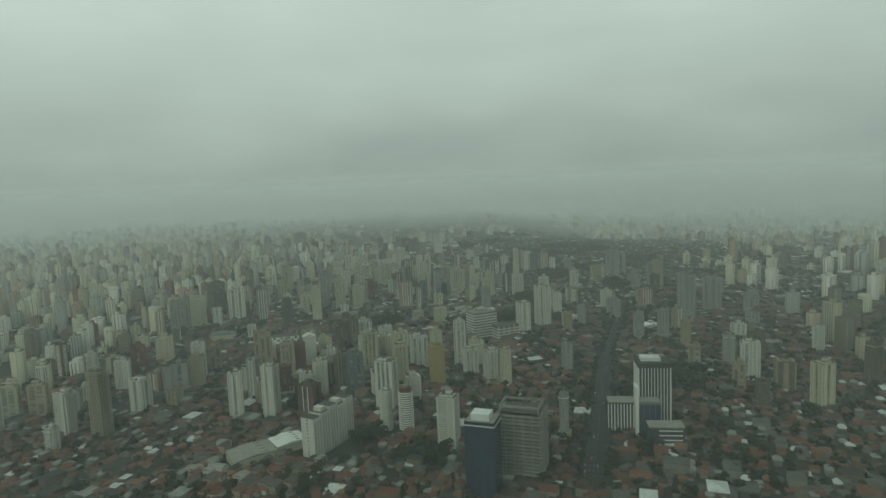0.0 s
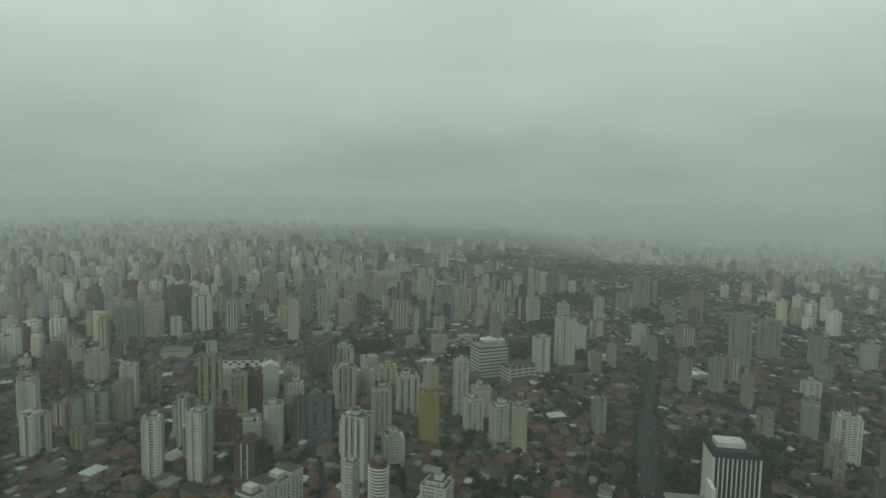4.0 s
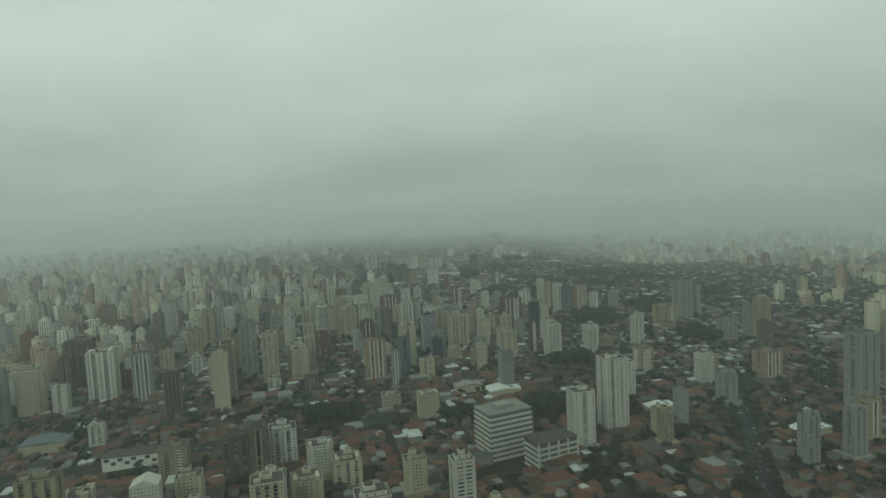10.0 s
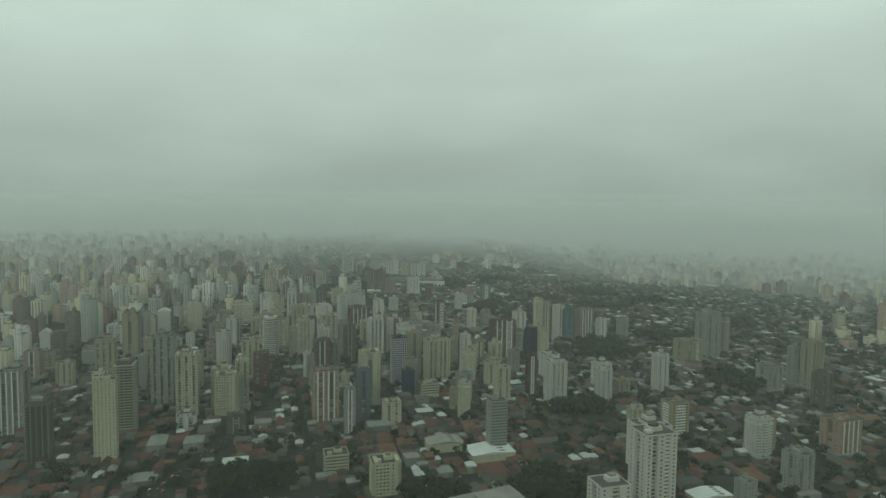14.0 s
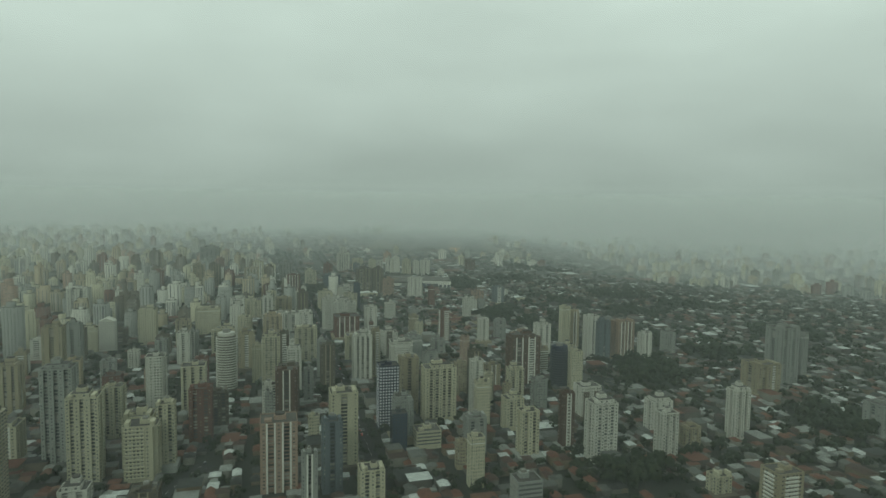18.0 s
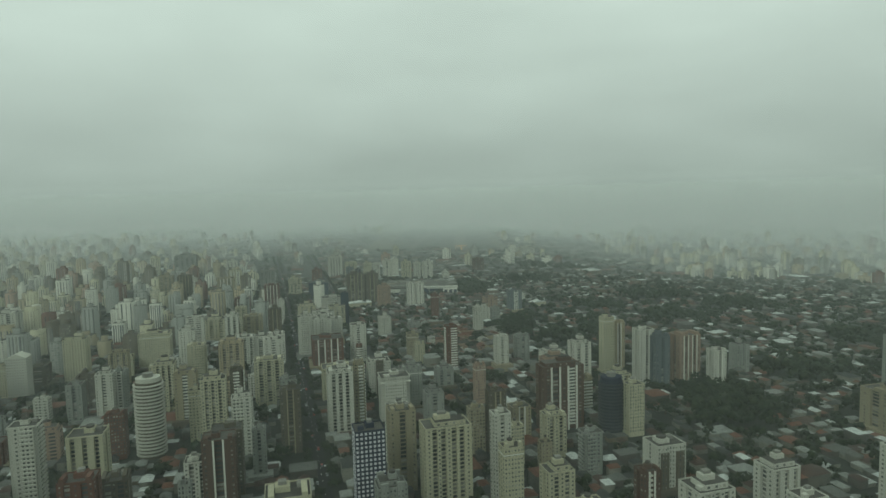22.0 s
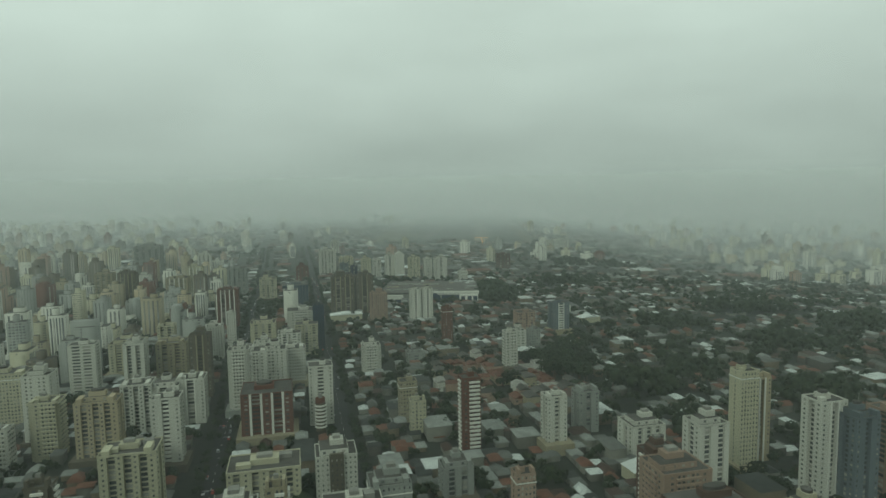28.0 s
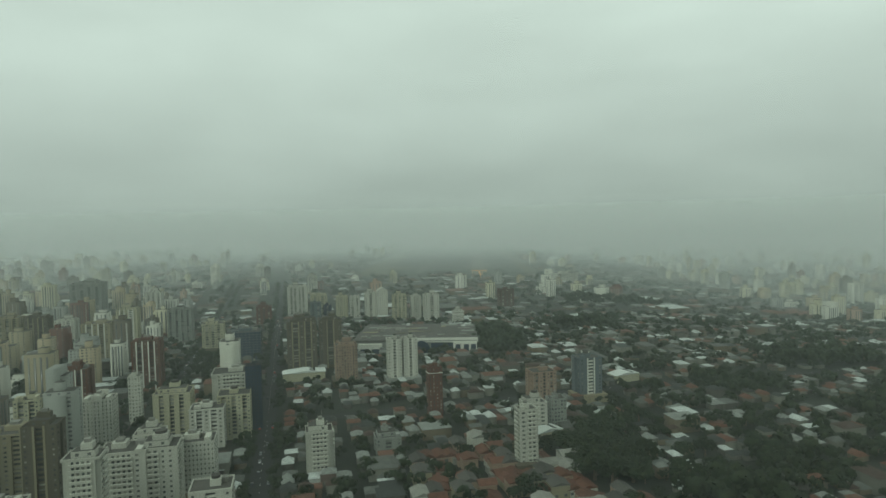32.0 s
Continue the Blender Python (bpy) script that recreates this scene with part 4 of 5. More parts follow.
tower(75.8, 1108, 13.1, 11.1, 24.2, 15, "grid", "cream")
tower(23.8, 1123.2, 23.1, 13.9, 41.1, 15, "grid", "cream")
tower(341.9, 1115, 18, 15.3, 27.5, 15, "grid", "grey")
tower(-84.3, 1115.2, 15, 12.8, 40.3, 15, "stripe", "brown")
tower(-95.7, 1116.4, 11.4, 9.7, 28.8, 15, "grid", "white")
tower(388.8, 1124.9, 15.2, 12.9, 50.1, 15, "grid", "beige")
tower(-300.3, 1143.9, 17, 14.4, 39.6, 15, "grid", "beige")
tower(132.9, 1127.9, 15.7, 13.3, 28.1, 15, "grid", "white")
tower(-155, 1129.1, 16.4, 13.9, 38.3, 15, "grid", "cream")
tower(-339.4, 1150.2, 13.1, 11.1, 20.8, 15, "grid", "brick")
tower(-87.1, 1134, 15, 12.7, 37.2, 15, "stripe", "umber")
tower(50.6, 1120, 8.5, 7.2, 47, 15, "stripe", "white")
tower(97, 1214, 27, 13, 42, 15, "stripe", "brown")
tower(23, 1290, 13, 10, 19, 15, "grid", "grey")
tower(-11.4, 1104, 13.7, 11.7, 47.4, 15, "checker", "navy")
tower(377.7, 1135.4, 10.4, 8.9, 41.3, 15, "grid", "grey")
tower(-176.1, 1115, 12.6, 10.7, 49.2, 15, "balcony", "white")
tower(54.6, 1111.1, 9.6, 8.2, 34.2, 15, "grid", "cream")
tower(76.2, 1145.4, 6.2, 5.3, 21, 15, "grid", "beige")
tower(-75.5, 1148.7, 7.1, 6, 30.8, 15, "stripe", "grey")
tower(101.1, 1148.9, 10.9, 9.3, 24.9, 15, "balcony", "grey")
tower(1.2, 1136.2, 13.3, 11.3, 44.3, 15, "stripe", "beige")
tower(62, 1155.4, 7.5, 6.3, 26.4, 15, "grid", "cream")
tower(-2.7, 1163.2, 12.3, 10.4, 36.3, 15, "stripe", "white")
tower(85.2, 1172, 11.9, 10.2, 26.3, 15, "grid", "cream")
tower(-149, 1182, 17, 15, 45, 15, "round", "white")
tower(53.1, 1177.4, 10.1, 8.5, 38.5, 15, "stripe", "umber")
tower(41.5, 1178.4, 8.9, 7.6, 28.5, 15, "grid", "beige")
tower(-169.7, 1183.1, 10.6, 9, 28.8, 15, "grid", "brick")
tower(-67.5, 1185.2, 11.7, 10, 40.1, 15, "stripe", "umber")
tower(139.5, 1200.2, 10.3, 8.7, 34.2, 15, "grid", "cream")
tower(-309.7, 1215.7, 15.5, 13.2, 52.2, 15, "stripe", "beige")
tower(-422.5, 1213.3, 9.6, 8.2, 26.6, 15, "gable", "white")
tower(-93.4, 1177, 10.9, 9.2, 38.9, 15, "balcony", "white")
tower(69, 1198.6, 11.8, 10, 21.7, 15, "stripe", "beige")
tower(-405.3, 1221, 9.8, 8.3, 27.5, 15, "gable", "white")
tower(300.2, 1204.1, 23.6, 20.1, 30.1, 15, "stripe", "beige")
tower(-131, 1204.4, 7.9, 6.8, 34.4, 15, "grid", "cream")
tower(127.1, 1204.3, 16.7, 14.2, 32.4, 15, "round", "navy")
tower(-42.5, 1211.4, 15.7, 13.3, 42.3, 15, "grid", "white")
tower(16.5, 1211.2, 11.5, 9.8, 27.5, 15, "stripe", "grey")
tower(141.3, 1240.5, 13.8, 11.7, 28, 15, "grid", "cream")
tower(-31.9, 1222.5, 6.7, 5.7, 44, 15, "balcony", "beige")
tower(-78.3, 1223, 10.3, 8.8, 34.4, 15, "balcony", "grey")
tower(-117.3, 1198.7, 14.5, 11.5, 43.4, 15, "grid", "cream")
tower(-311.5, 1247.9, 13.4, 11.4, 47, 15, "stripe", "grey")
tower(-123.4, 1209.9, 10, 8.5, 36.4, 15, "balcony", "white")
tower(-10.3, 1234.5, 19.5, 15.7, 31.7, 15, "grid", "white")
tower(-147.7, 1231.1, 13.8, 11.8, 38, 15, "stripe", "beige")
tower(-115.3, 1234.7, 8.4, 7.2, 38.2, 15, "balcony", "umber")
tower(115, 1239.2, 14, 11.9, 25.6, 15, "balcony", "beige")
tower(-51.8, 1272.1, 27.4, 16.4, 28.1, 15, "grid", "cream")
tower(-211.1, 1248.8, 11, 9.3, 35.8, 15, "stripe", "white")
tower(-261.5, 1257.3, 9.3, 7.9, 19.3, 15, "balcony", "white")
tower(338.8, 1242.4, 21.2, 18, 54, 15, "stripe", "grey")
tower(-0.2, 1250.3, 14.5, 12.3, 32, 15, "grid", "grey")
tower(363.9, 1252.5, 7, 5.9, 45.8, 15, "grid", "grey")
tower(102.6, 1257.1, 19, 16.1, 34.1, 15, "balcony", "rose")
tower(-208.1, 1263.1, 9.8, 8.3, 33.1, 15, "stripe", "grey")
tower(-314.6, 1313, 14.3, 12.2, 33.8, 15, "gable", "white")
tower(-176.2, 1263.2, 14.1, 12, 35.6, 15, "grid", "cream")
tower(48.4, 1260.7, 7.5, 6.4, 29.5, 15, "grid", "rose")
tower(207.7, 1295.5, 17.6, 14.9, 42.4, 15, "stripe", "rose")
tower(-25.5, 1280.7, 16.3, 13.8, 29.1, 15, "grid", "white")
tower(-103.3, 1269.6, 20.5, 14.3, 35.2, 15, "grid", "cream")
tower(-247.3, 1289.2, 13.5, 11.6, 24.7, 15, "grid", "umber")
tower(104.7, 1283.2, 12.6, 10.7, 27.4, 15, "balcony", "brown")
tower(-118.4, 1285.2, 10.5, 9, 18.1, 15, "grid", "white")
tower(-196.5, 1297.7, 12.4, 10.5, 26, 15, "grid", "cream")
tower(185.4, 1286.5, 11.6, 9.9, 42.9, 15, "stripe", "steel")
tower(110.8, 1299, 10.7, 9.1, 21.3, 15, "balcony", "white")
tower(223.6, 1275.6, 10.5, 8.9, 35.7, 15, "stripe", "white")
tower(-114.2, 1322.5, 12.8, 10.9, 36.9, 15, "stripe", "white")
tower(126.1, 1289.9, 13.7, 11.6, 37.5, 15, "grid", "white")
tower(-194.6, 1318.9, 10.3, 8.8, 24, 15, "balcony", "white")
tower(175.6, 1293.2, 12.6, 10.7, 46.8, 15, "stripe", "white")
tower(-182, 1336.1, 14.1, 12, 31.1, 15, "balcony", "cream")
tower(-149.9, 1326.7, 19.1, 11.4, 33.8, 15, "grid", "peach")
tower(266.8, 1331.1, 11.9, 10.1, 24.5, 15, "grid", "grey")
tower(-292.5, 1354, 17.4, 14.8, 40.3, 15, "grid", "cream")
tower(29.5, 1336, 9.3, 7.9, 41, 15, "balcony", "brick")
tower(71.3, 1340.4, 10.4, 8.8, 30.1, 15, "stripe", "white")
tower(113.4, 1336.8, 17.4, 14.8, 17.9, 15, "grid", "white")
tower(-78, 1359.5, 25.9, 22, 28, 15, "stripe", "brick")
tower(91.6, 1365.4, 11.3, 9.6, 23.6, 15, "stripe", "grey")
tower(-237.6, 1382.2, 26.3, 15.8, 34.8, 15, "grid", "cream")
tower(1.8, 1362.8, 8.2, 7, 19.6, 15, "grid", "cream")
tower(166.4, 1332.8, 9.6, 8.2, 42.9, 15, "stripe", "peach")
tower(-50.8, 1363.9, 6.5, 5.5, 15.6, 15, "round", "brick")
tower(-151, 1365.6, 15.6, 13.2, 29.3, 15, "grid", "white")
tower(-139, 1371.5, 16, 13.6, 26.4, 15, "stripe", "white")
tower(154.3, 1318.9, 9.3, 7.9, 50.3, 15, "grid", "cream")
tower(-53.3, 1376.6, 13.2, 11.2, 35.3, 15, "stripe", "white")
tower(-103.8, 1390.2, 12.2, 10.4, 40.6, 15, "balcony", "white")
tower(-94, 1424.3, 15.6, 13.3, 31.5, 15, "balcony", "white")
tower(-4.8, 1377.5, 9.7, 8.3, 25.5, 15, "grid", "beige")
tower(-127.3, 1379.1, 15.1, 12.9, 27.8, 15, "stripe", "white")
tower(-106.1, 1420.8, 17.8, 15.1, 31.5, 15, "balcony", "white")
tower(-139.1, 1420.7, 12.6, 10.7, 41.8, 15, "stripe", "umber")
tower(-166.4, 1440.1, 18.6, 15.8, 32.6, 15, "stripe", "beige")
tower(-105.5, 1440.1, 12.2, 10.4, 31, 15, "stripe", "white")
tower(-87.5, 1441.1, 18.6, 13, 27.2, 15, "grid", "white")
tower(-434.8, 1472.3, 23.4, 19.9, 42.1, 15, "stripe", "white")
tower(-95.3, 1513.3, 17, 14.4, 26.3, 15, "grid", "cream")
tower(-38.2, 1465.5, 12.6, 10.8, 22.2, 15, "balcony", "white")
tower(59.1, 1463.9, 8.9, 7.6, 31.1, 15, "balcony", "white")
tower(-8.7, 1488.2, 12.7, 10.8, 10.4, 15, "stripe", "grey")
tower(-215.2, 1474.2, 22.3, 19, 26.3, 15, "stripe", "cream")
tower(-105.1, 1500.6, 17.1, 14.6, 22.8, 15, "stripe", "white")
tower(67.2, 1505.4, 12, 10.2, 21.4, 15, "balcony", "white")
tower(-195.1, 1492.3, 11.9, 10.1, 32.3, 15, "grid", "cream")
tower(-165.2, 1504.6, 14.4, 12.2, 27.2, 15, "grid", "white")
tower(-128.9, 1513.1, 18.9, 16.1, 27.8, 15, "grid", "cream")
tower(81.4, 1519.1, 9.1, 7.8, 18.8, 15, "grid", "grey")
tower(-88.2, 1524.4, 8.5, 7.2, 38.6, 15, "glass", "slate")
tower(-163.2, 1537.3, 6.8, 5.8, 30.1, 15, "grid", "white")
tower(13.5, 1540, 8.1, 6.9, 32, 15, "grid", "brick")
tower(-106.4, 1541, 22, 18.7, 31.4, 15, "balcony", "white")
tower(-217.2, 1566.7, 17.6, 15, 31, 15, "stripe", "brick")
tower(78.6, 1561, 15.1, 12.9, 23.3, 15, "grid", "rose")
tower(121.1, 1637.5, 15.5, 13.2, 12.7, 15, "stripe", "white")
tower(109, 1571, 15, 12, 29, 15, "stripe", "steel")
tower(-195.1, 1616.2, 18.7, 15.9, 36.9, 15, "stripe", "brick")
tower(-17.7, 1612.4, 9.8, 9, 34, 15, "stripe", "white", seed=4)
tower(-6.9, 1615.4, 9.8, 9, 34, 15, "stripe", "white", seed=4)
tower(-52.2, 1614.3, 15.1, 12.8, 30.4, 15, "grid", "rose")
tower(-94.6, 1658.8, 22.4, 19, 40.2, 15, "stripe", "umber")
tower(-73.5, 1664.1, 16.9, 14.4, 39.8, 15, "stripe", "umber")
tower(-286.6, 1711.3, 22.4, 19.1, 39, 15, "stripe", "beige")
tower(-152.2, 1695.2, 26.4, 22.4, 25.8, 15, "glass", "steel")
tower(-355.5, 1735, 18.7, 15.9, 40.9, 15, "stripe", "umber")
tower(-383.1, 1736.8, 18.6, 15.8, 41, 15, "grid", "beige")
tower(-193.2, 1731.9, 18.4, 15.7, 27.8, 15, "grid", "cream")
tower(-294.2, 1775.5, 18.6, 15.9, 41, 15, "stripe", "cream")
tower(-249.4, 1790.9, 22.3, 18.9, 36.3, 15, "grid", "grey")
tower(-376.5, 1807.7, 19, 16.2, 26, 15, "stripe", "white")
tower(27.3, 1844.3, 11.2, 9.5, 16.4, 15, "grid", "white")
tower(-185.7, 1854.6, 16, 13.6, 24.7, 15, "grid", "brick")
tower(-3, 1874.1, 16, 13, 31, 15, "stripe", "white")
tower(-136.5, 1904.6, 19.1, 16.3, 29.7, 15, "stripe", "cream")
tower(-105, 1882, 13, 11, 30, 15, "balcony", "cream")
tower(-90, 1881, 11, 10, 29, 15, "grid", "white")
tower(-122, 1884, 9, 9, 20, 15, "stripe", "navy")
tower(-136, 1886, 12, 10, 23, 15, "grid", "steel")
tower(-73, 1888, 13, 11, 33, 15, "stripe", "white")
tower(-58.5, 1879, 11.5, 10, 34, 15, "gable", "white")
tower(-39, 1877, 15, 12, 31, 15, "grid", "cream")
tower(-21, 1884, 11, 10, 29, 15, "balcony", "white")
tower(-169, 1933.4, 23.8, 20.2, 37.7, 15, "grid", "white")
tower(-449.9, 1970.7, 36, 30.6, 46.7, 15, "grid", "grey")
tower(-366.7, 1975.1, 19, 16.1, 32.8, 15, "grid", "white")
tower(88, 1971.8, 17.5, 14.8, 25, 15, "grid", "brown")
tower(-205, 2164.8, 14.9, 12.7, 29.7, 15, "grid", "white")
tower(214.9, 2274.4, 38.5, 32.7, 19.5, 15, "grid", "white")
tower(-592.1, 2258.7, 15, 12.8, 39.6, 15, "grid", "white")

# ---- further tower blocks ----
REACH = np.array(TAKEN)


def clear_of(x, y, reach):
    return not np.any(np.hypot(REACH[:, 0] - x, REACH[:, 1] - y) < REACH[:, 2] + reach)


def on_airfield(x, y):
    return y > 2404 and -185 < x < 195


def crowding(x, y):
    """How likely a plot carries a tower."""
    a1 = -46 - 0.29 * (y - 1171)
    a2 = -64 - 0.273 * (y - 1465)
    if y > 1900 and -260 < x < 330:
        return 0.0 if y < 2000 or on_airfield(x, y) else 0.07
    if y < 600:
        return 0.3 if x < -420 else (0.15 if x > 330 else 0.0)
    if y < 800:
        return 0.62 if x < -340 else 0.14 if x < -60 else 0.0 if x < 330 else 0.16
    if y < 1000:
        return 0.62 if x < -360 else 0.06 if x < 60 else 0.0 if x < 330 else 0.12
    if y < 1420:
        if x < a1:
            return 0.7 if x < -310 else 0.4 if y > 1230 else 0.28
        return 0.0 if x < 520 else 0.2
    if x < a2 - 20:
        return 0.85 if y < 1900 else 0.66 if y < 2150 or x < -900 else 0.3 if y < 2450 else 0.15
    if y < 1900:
        return 0.0 if x < 700 else 0.3
    if x > 470:
        return 0.34 if y < 2400 else 0.2
    if x > 250:
        return 0.02
    return 0.05 if y > 2100 else 0.0


CELL, SLANT = 31.0, radians(15)
plots = []
for i in range(-90, 75):
    for j in range(4, 125):
        u, v = i * CELL + rnd.uniform(-8, 8), j * CELL + rnd.uniform(-8, 8)
        x, y = u * math.cos(SLANT) - v * math.sin(SLANT) + 300, u * math.sin(SLANT) + v * math.cos(SLANT)
        keep, tall, pick = rnd.random(), rnd.uniform(0.62, 1.12), rnd.random()
        if y < 480 or abs(x) > 0.85 * y + 350 or math.hypot(x, y - 600) > 3700:
            continue
        if keep < crowding(x, y) and clear_of(x, y, 10) and not on_road(x, y, 22):
            plots.append((x, y, tall, pick, 15 + rnd.choice((0, 0, 0, 90, 180, -8, 6))))
plots.sort(key=lambda p: math.hypot(p[0], max(0, p[1] - 1180)) + 0.15 * p[1])
FAR_TINTS = ("white", "white", "white", "cream", "cream", "cream", "beige", "beige", "grey", "grey", "cream", "white", "umber", "umber", "brick", "peach", "rose")
bodies, body_tints, decks, glazing, strips = [], [], [], [], []
for k, (x, y, tall, pick, yaw) in enumerate(plots):
    w, d, h = rnd.uniform(9, 17), rnd.uniform(9, 14), rnd.choice((16, 24, 30, 34, 38, 42, 46, 52)) * tall * (0.62 if x > 200 and y > 1400 else 0.6 if y > 2000 else 0.85 if y > 1500 else 0.95)
    tint = rnd.choice(FAR_TINTS)
    if k < 56:
        tower(x, y, w, d, max(h, 20), yaw, rnd.choice(("grid", "grid", "stripe", "balcony", "ladder")), tint)
        continue
    TAKEN.append((x, y, 9))
    near = k < 420
    z, a = ground_z(x, y) - 2, radians(yaw)
    ca, sa = math.cos(a), math.sin(a)
    panes = glazing if near else strips

    def add(rows, u, v, z0, sx, sy, sz):
        rows.append((x + u * ca - v * sa, y + u * sa + v * ca, z0, sx, sy, sz, yaw))

    count = len(bodies)
    add(bodies, 0, 0, z, w, d, h)
    if pick < 0.45:
        add(bodies, w * 0.1, d * 0.12, z, w * 0.62, d * 1.25, h + rnd.uniform(-4, 5))
    elif pick < 0.7:
        add(bodies, 0, 0, z, w * 1.22, d * 0.6, h - rnd.uniform(1, 6))
    lw, lh, lu = w * rnd.uniform(0.25, 0.5), rnd.uniform(2.5, 5.5), rnd.uniform(-2, 2)
    add(bodies, lu, 0, z + h, lw, d * 0.45, lh)
    add(decks, lu, 0, z + h + lh, lw * 0.9, d * 0.4, 0.15)
    add(decks, 0, 0, z + h, w * 0.92, d * 0.9, 0.15)
    body_tints += [tint] * (len(bodies) - count)
    banded = rnd.random() < 0.45
    for side in (-1, 1):
        cols = rnd.choice((3, 4, 5))
        for q in range(cols):
            u = ((q + 0.5) / cols - 0.5) * w * 0.9
            wide = rnd.uniform(0.8, 1.7)
            if near and not banded:
                for f in range(1, int(h / 2.1)):
                    add(panes, u, side * d / 2, z + 2 + f * 2.1, wide, 0.2, 0.95)
            else:
                add(panes, u, side * d / 2, z + 3, wide, 0.3, h - 5)
        v = rnd.uniform(-2, 2)
        if near:
            for f in range(1, int(h / 2.1)):
                add(panes, side * w / 2, v, z + 2 + f * 2.1, 0.2, wide, 0.95)
        else:
            add(panes, side * w / 2, v, z + 3, 0.3, wide, h - 5)
TINTS = sorted(set(FAR_TINTS))
strewn("distant_towers", *many_boxes(bodies), [WALL[t] for t in TINTS], "pale distant tower blocks fading into haze", "apartment towers",
       np.repeat([TINTS.index(t) for t in body_tints], 5))
strewn("distant_tower_roofs", *many_boxes(decks), [DECK], "dark flat roofs of distant tower blocks", "roofs")
strewn("distant_tower_windows", *many_boxes(glazing + strips), [GLASS], "dark window strips on distant towers", "windows")

# ---- low houses ----
REACH = np.array(TAKEN)
BUCKET = {}
for a, b, r in TAKEN:
    for i in range(int((a - r) // 40), int((a + r) // 40) + 1):
        for j in range(int((b - r) // 40), int((b + r) // 40) + 1):
            BUCKET.setdefault((i, j), []).append((a, b, r))


def open_plot(x, y, reach):
    return all(math.hypot(x - a, y - b) > r * 0.85 + reach for a, b, r in BUCKET.get((int(x // 40), int(y // 40)), ()))


# woods: x, y, reach east-west, reach along the flight
WOODS = [(222.7, 1251, 30, 34), (205, 1222, 19, 18), (-88, 899, 24, 22), (62, 1738, 19, 52), (97, 1478, 17, 34), (204.7, 1600.1, 32, 15), (285.2, 1538.2, 32, 20),
         (317.6, 1678.5, 46, 20), (243.6, 1420.1, 24, 16), (143.8, 1429.9, 22, 16), (92, 890, 26, 22), (19.8, 885, 18, 10), (-310, 905, 18, 10), (235.2, 2021.5, 60, 24),
         (315.8, 1321.3, 34, 20), (153.6, 1360.8, 18, 14), (-37, 1282, 8, 24), (398.9, 1615, 40, 20), (154.8, 576.7, 30, 26), (232.1, 626.4, 40, 30), (-67.7, 507.3, 14, 10),
         (-19.3, 467.5, 16, 12), (38.8, 547, 20, 14), (317.1, 1133.2, 25, 30), (448.1, 1430.2, 45, 30), (150, 1815, 30, 18),
         (184, 1465, 22, 16), (145, 1030, 22, 18)]


def in_wood(x, y):
    return any(((x - a) / p) ** 2 + ((y - b) / q) ** 2 < 1 for a, b, p, q in WOODS)


houses, small_trees = [], []


def settle(x, y, yaw, lot):
    if on_road(x, y, 5) or on_airfield(x, y):
        return
    if in_wood(x, y):
        for k in range(1 if lot < 10 else 3):
            small_trees.append((x + rnd.uniform(-4, 4), y + rnd.uniform(-4, 4), rnd.uniform(1.2, 2.2)))
        return
    if not open_plot(x, y, 3.5):
        return
    luck = rnd.random()
    green = 0.54 if x > 110 and y > 1200 else 0.44 if x > 90 else 0.4 if y > 1150 else 0.27
    if luck < green:
        if lot < 10 and rnd.random() < 0.35:
            return
        small_trees.append((x, y, rnd.uniform(0.6, 1.45)))
        if lot > 10 and rnd.random() < 0.5:
            small_trees.append((x + rnd.uniform(-4, 4), y + rnd.uniform(-4, 4), rnd.uniform(0.5, 1.1)))
    elif luck < 0.93:
        big = rnd.uniform(1.5, 2.4) if rnd.random() < 0.08 else 1.0
        houses.append((x, y, lot * rnd.uniform(0.72, 1.02) * big, lot * rnd.uniform(0.85, 1.3) * big, rnd.choice((2.2, 2.5, 2.8, 4.6)) if big == 1 else rnd.choice((3.5, 5.5, 7.5)), yaw + rnd.choice((0, 0, 0, 90)) + rnd.uniform(-2, 2)))


for i in range(-200, 265):
    for j in range(5, 460):
        u, v = i * 5.8, j * 7.0
        if i % 10 == 0 or j % 12 == 0:
            continue
        u, v = u + rnd.uniform(-0.9, 0.9), v + rnd.uniform(-1.1, 1.1)
        x, y = u * math.cos(SLANT) - v * math.sin(SLANT) + 250, u * math.sin(SLANT) + v * math.cos(SLANT)
        if 375 < y < 1900 and abs(x) < 0.72 * y + 60 and (x > -420 - max(0, 1500 - y) * 0.15) and x < 720:
            settle(x, y, 15 if y > 640 else -20, 6.2)
for i in range(-180, 220):
    for j in range(20, 240):
        if i % 6 == 0 or j % 7 == 0:
            continue
        u, v = i * 15 + rnd.uniform(-2, 2), j * 17 + rnd.uniform(-2, 2)
        x, y = u * math.cos(SLANT) - v * math.sin(SLANT) + 300, u * math.sin(SLANT) + v * math.cos(SLANT)
        near = 375 < y < 1900 and abs(x) < 0.72 * y + 60 and (x > -420 - max(0, 1500 - y) * 0.15) and x < 720
        if 375 < y < 3300 and abs(x) < 0.72 * y + 200 and not near:
            settle(x, y, 15, 14)

# rows of trees along the avenues
for x0, y0, x1, y1, half in ROADS[:8]:
    length = math.hypot(x1 - x0, y1 - y0)
    for k in range(int(length / 9)):
        for side in (-1, 1):
            if rnd.random() < 0.8:
                t = (k + rnd.random()) * 9 / length
                x, y = x0 + (x1 - x0) * t - (y1 - y0) / length * (half + 1.2) * side, y0 + (y1 - y0) * t + (x1 - x0) / length * (half + 1.2) * side
                if y < 2300 and open_plot(x, y, 1):
                    small_trees.append((x, y, rnd.uniform(0.6, 1.1)))


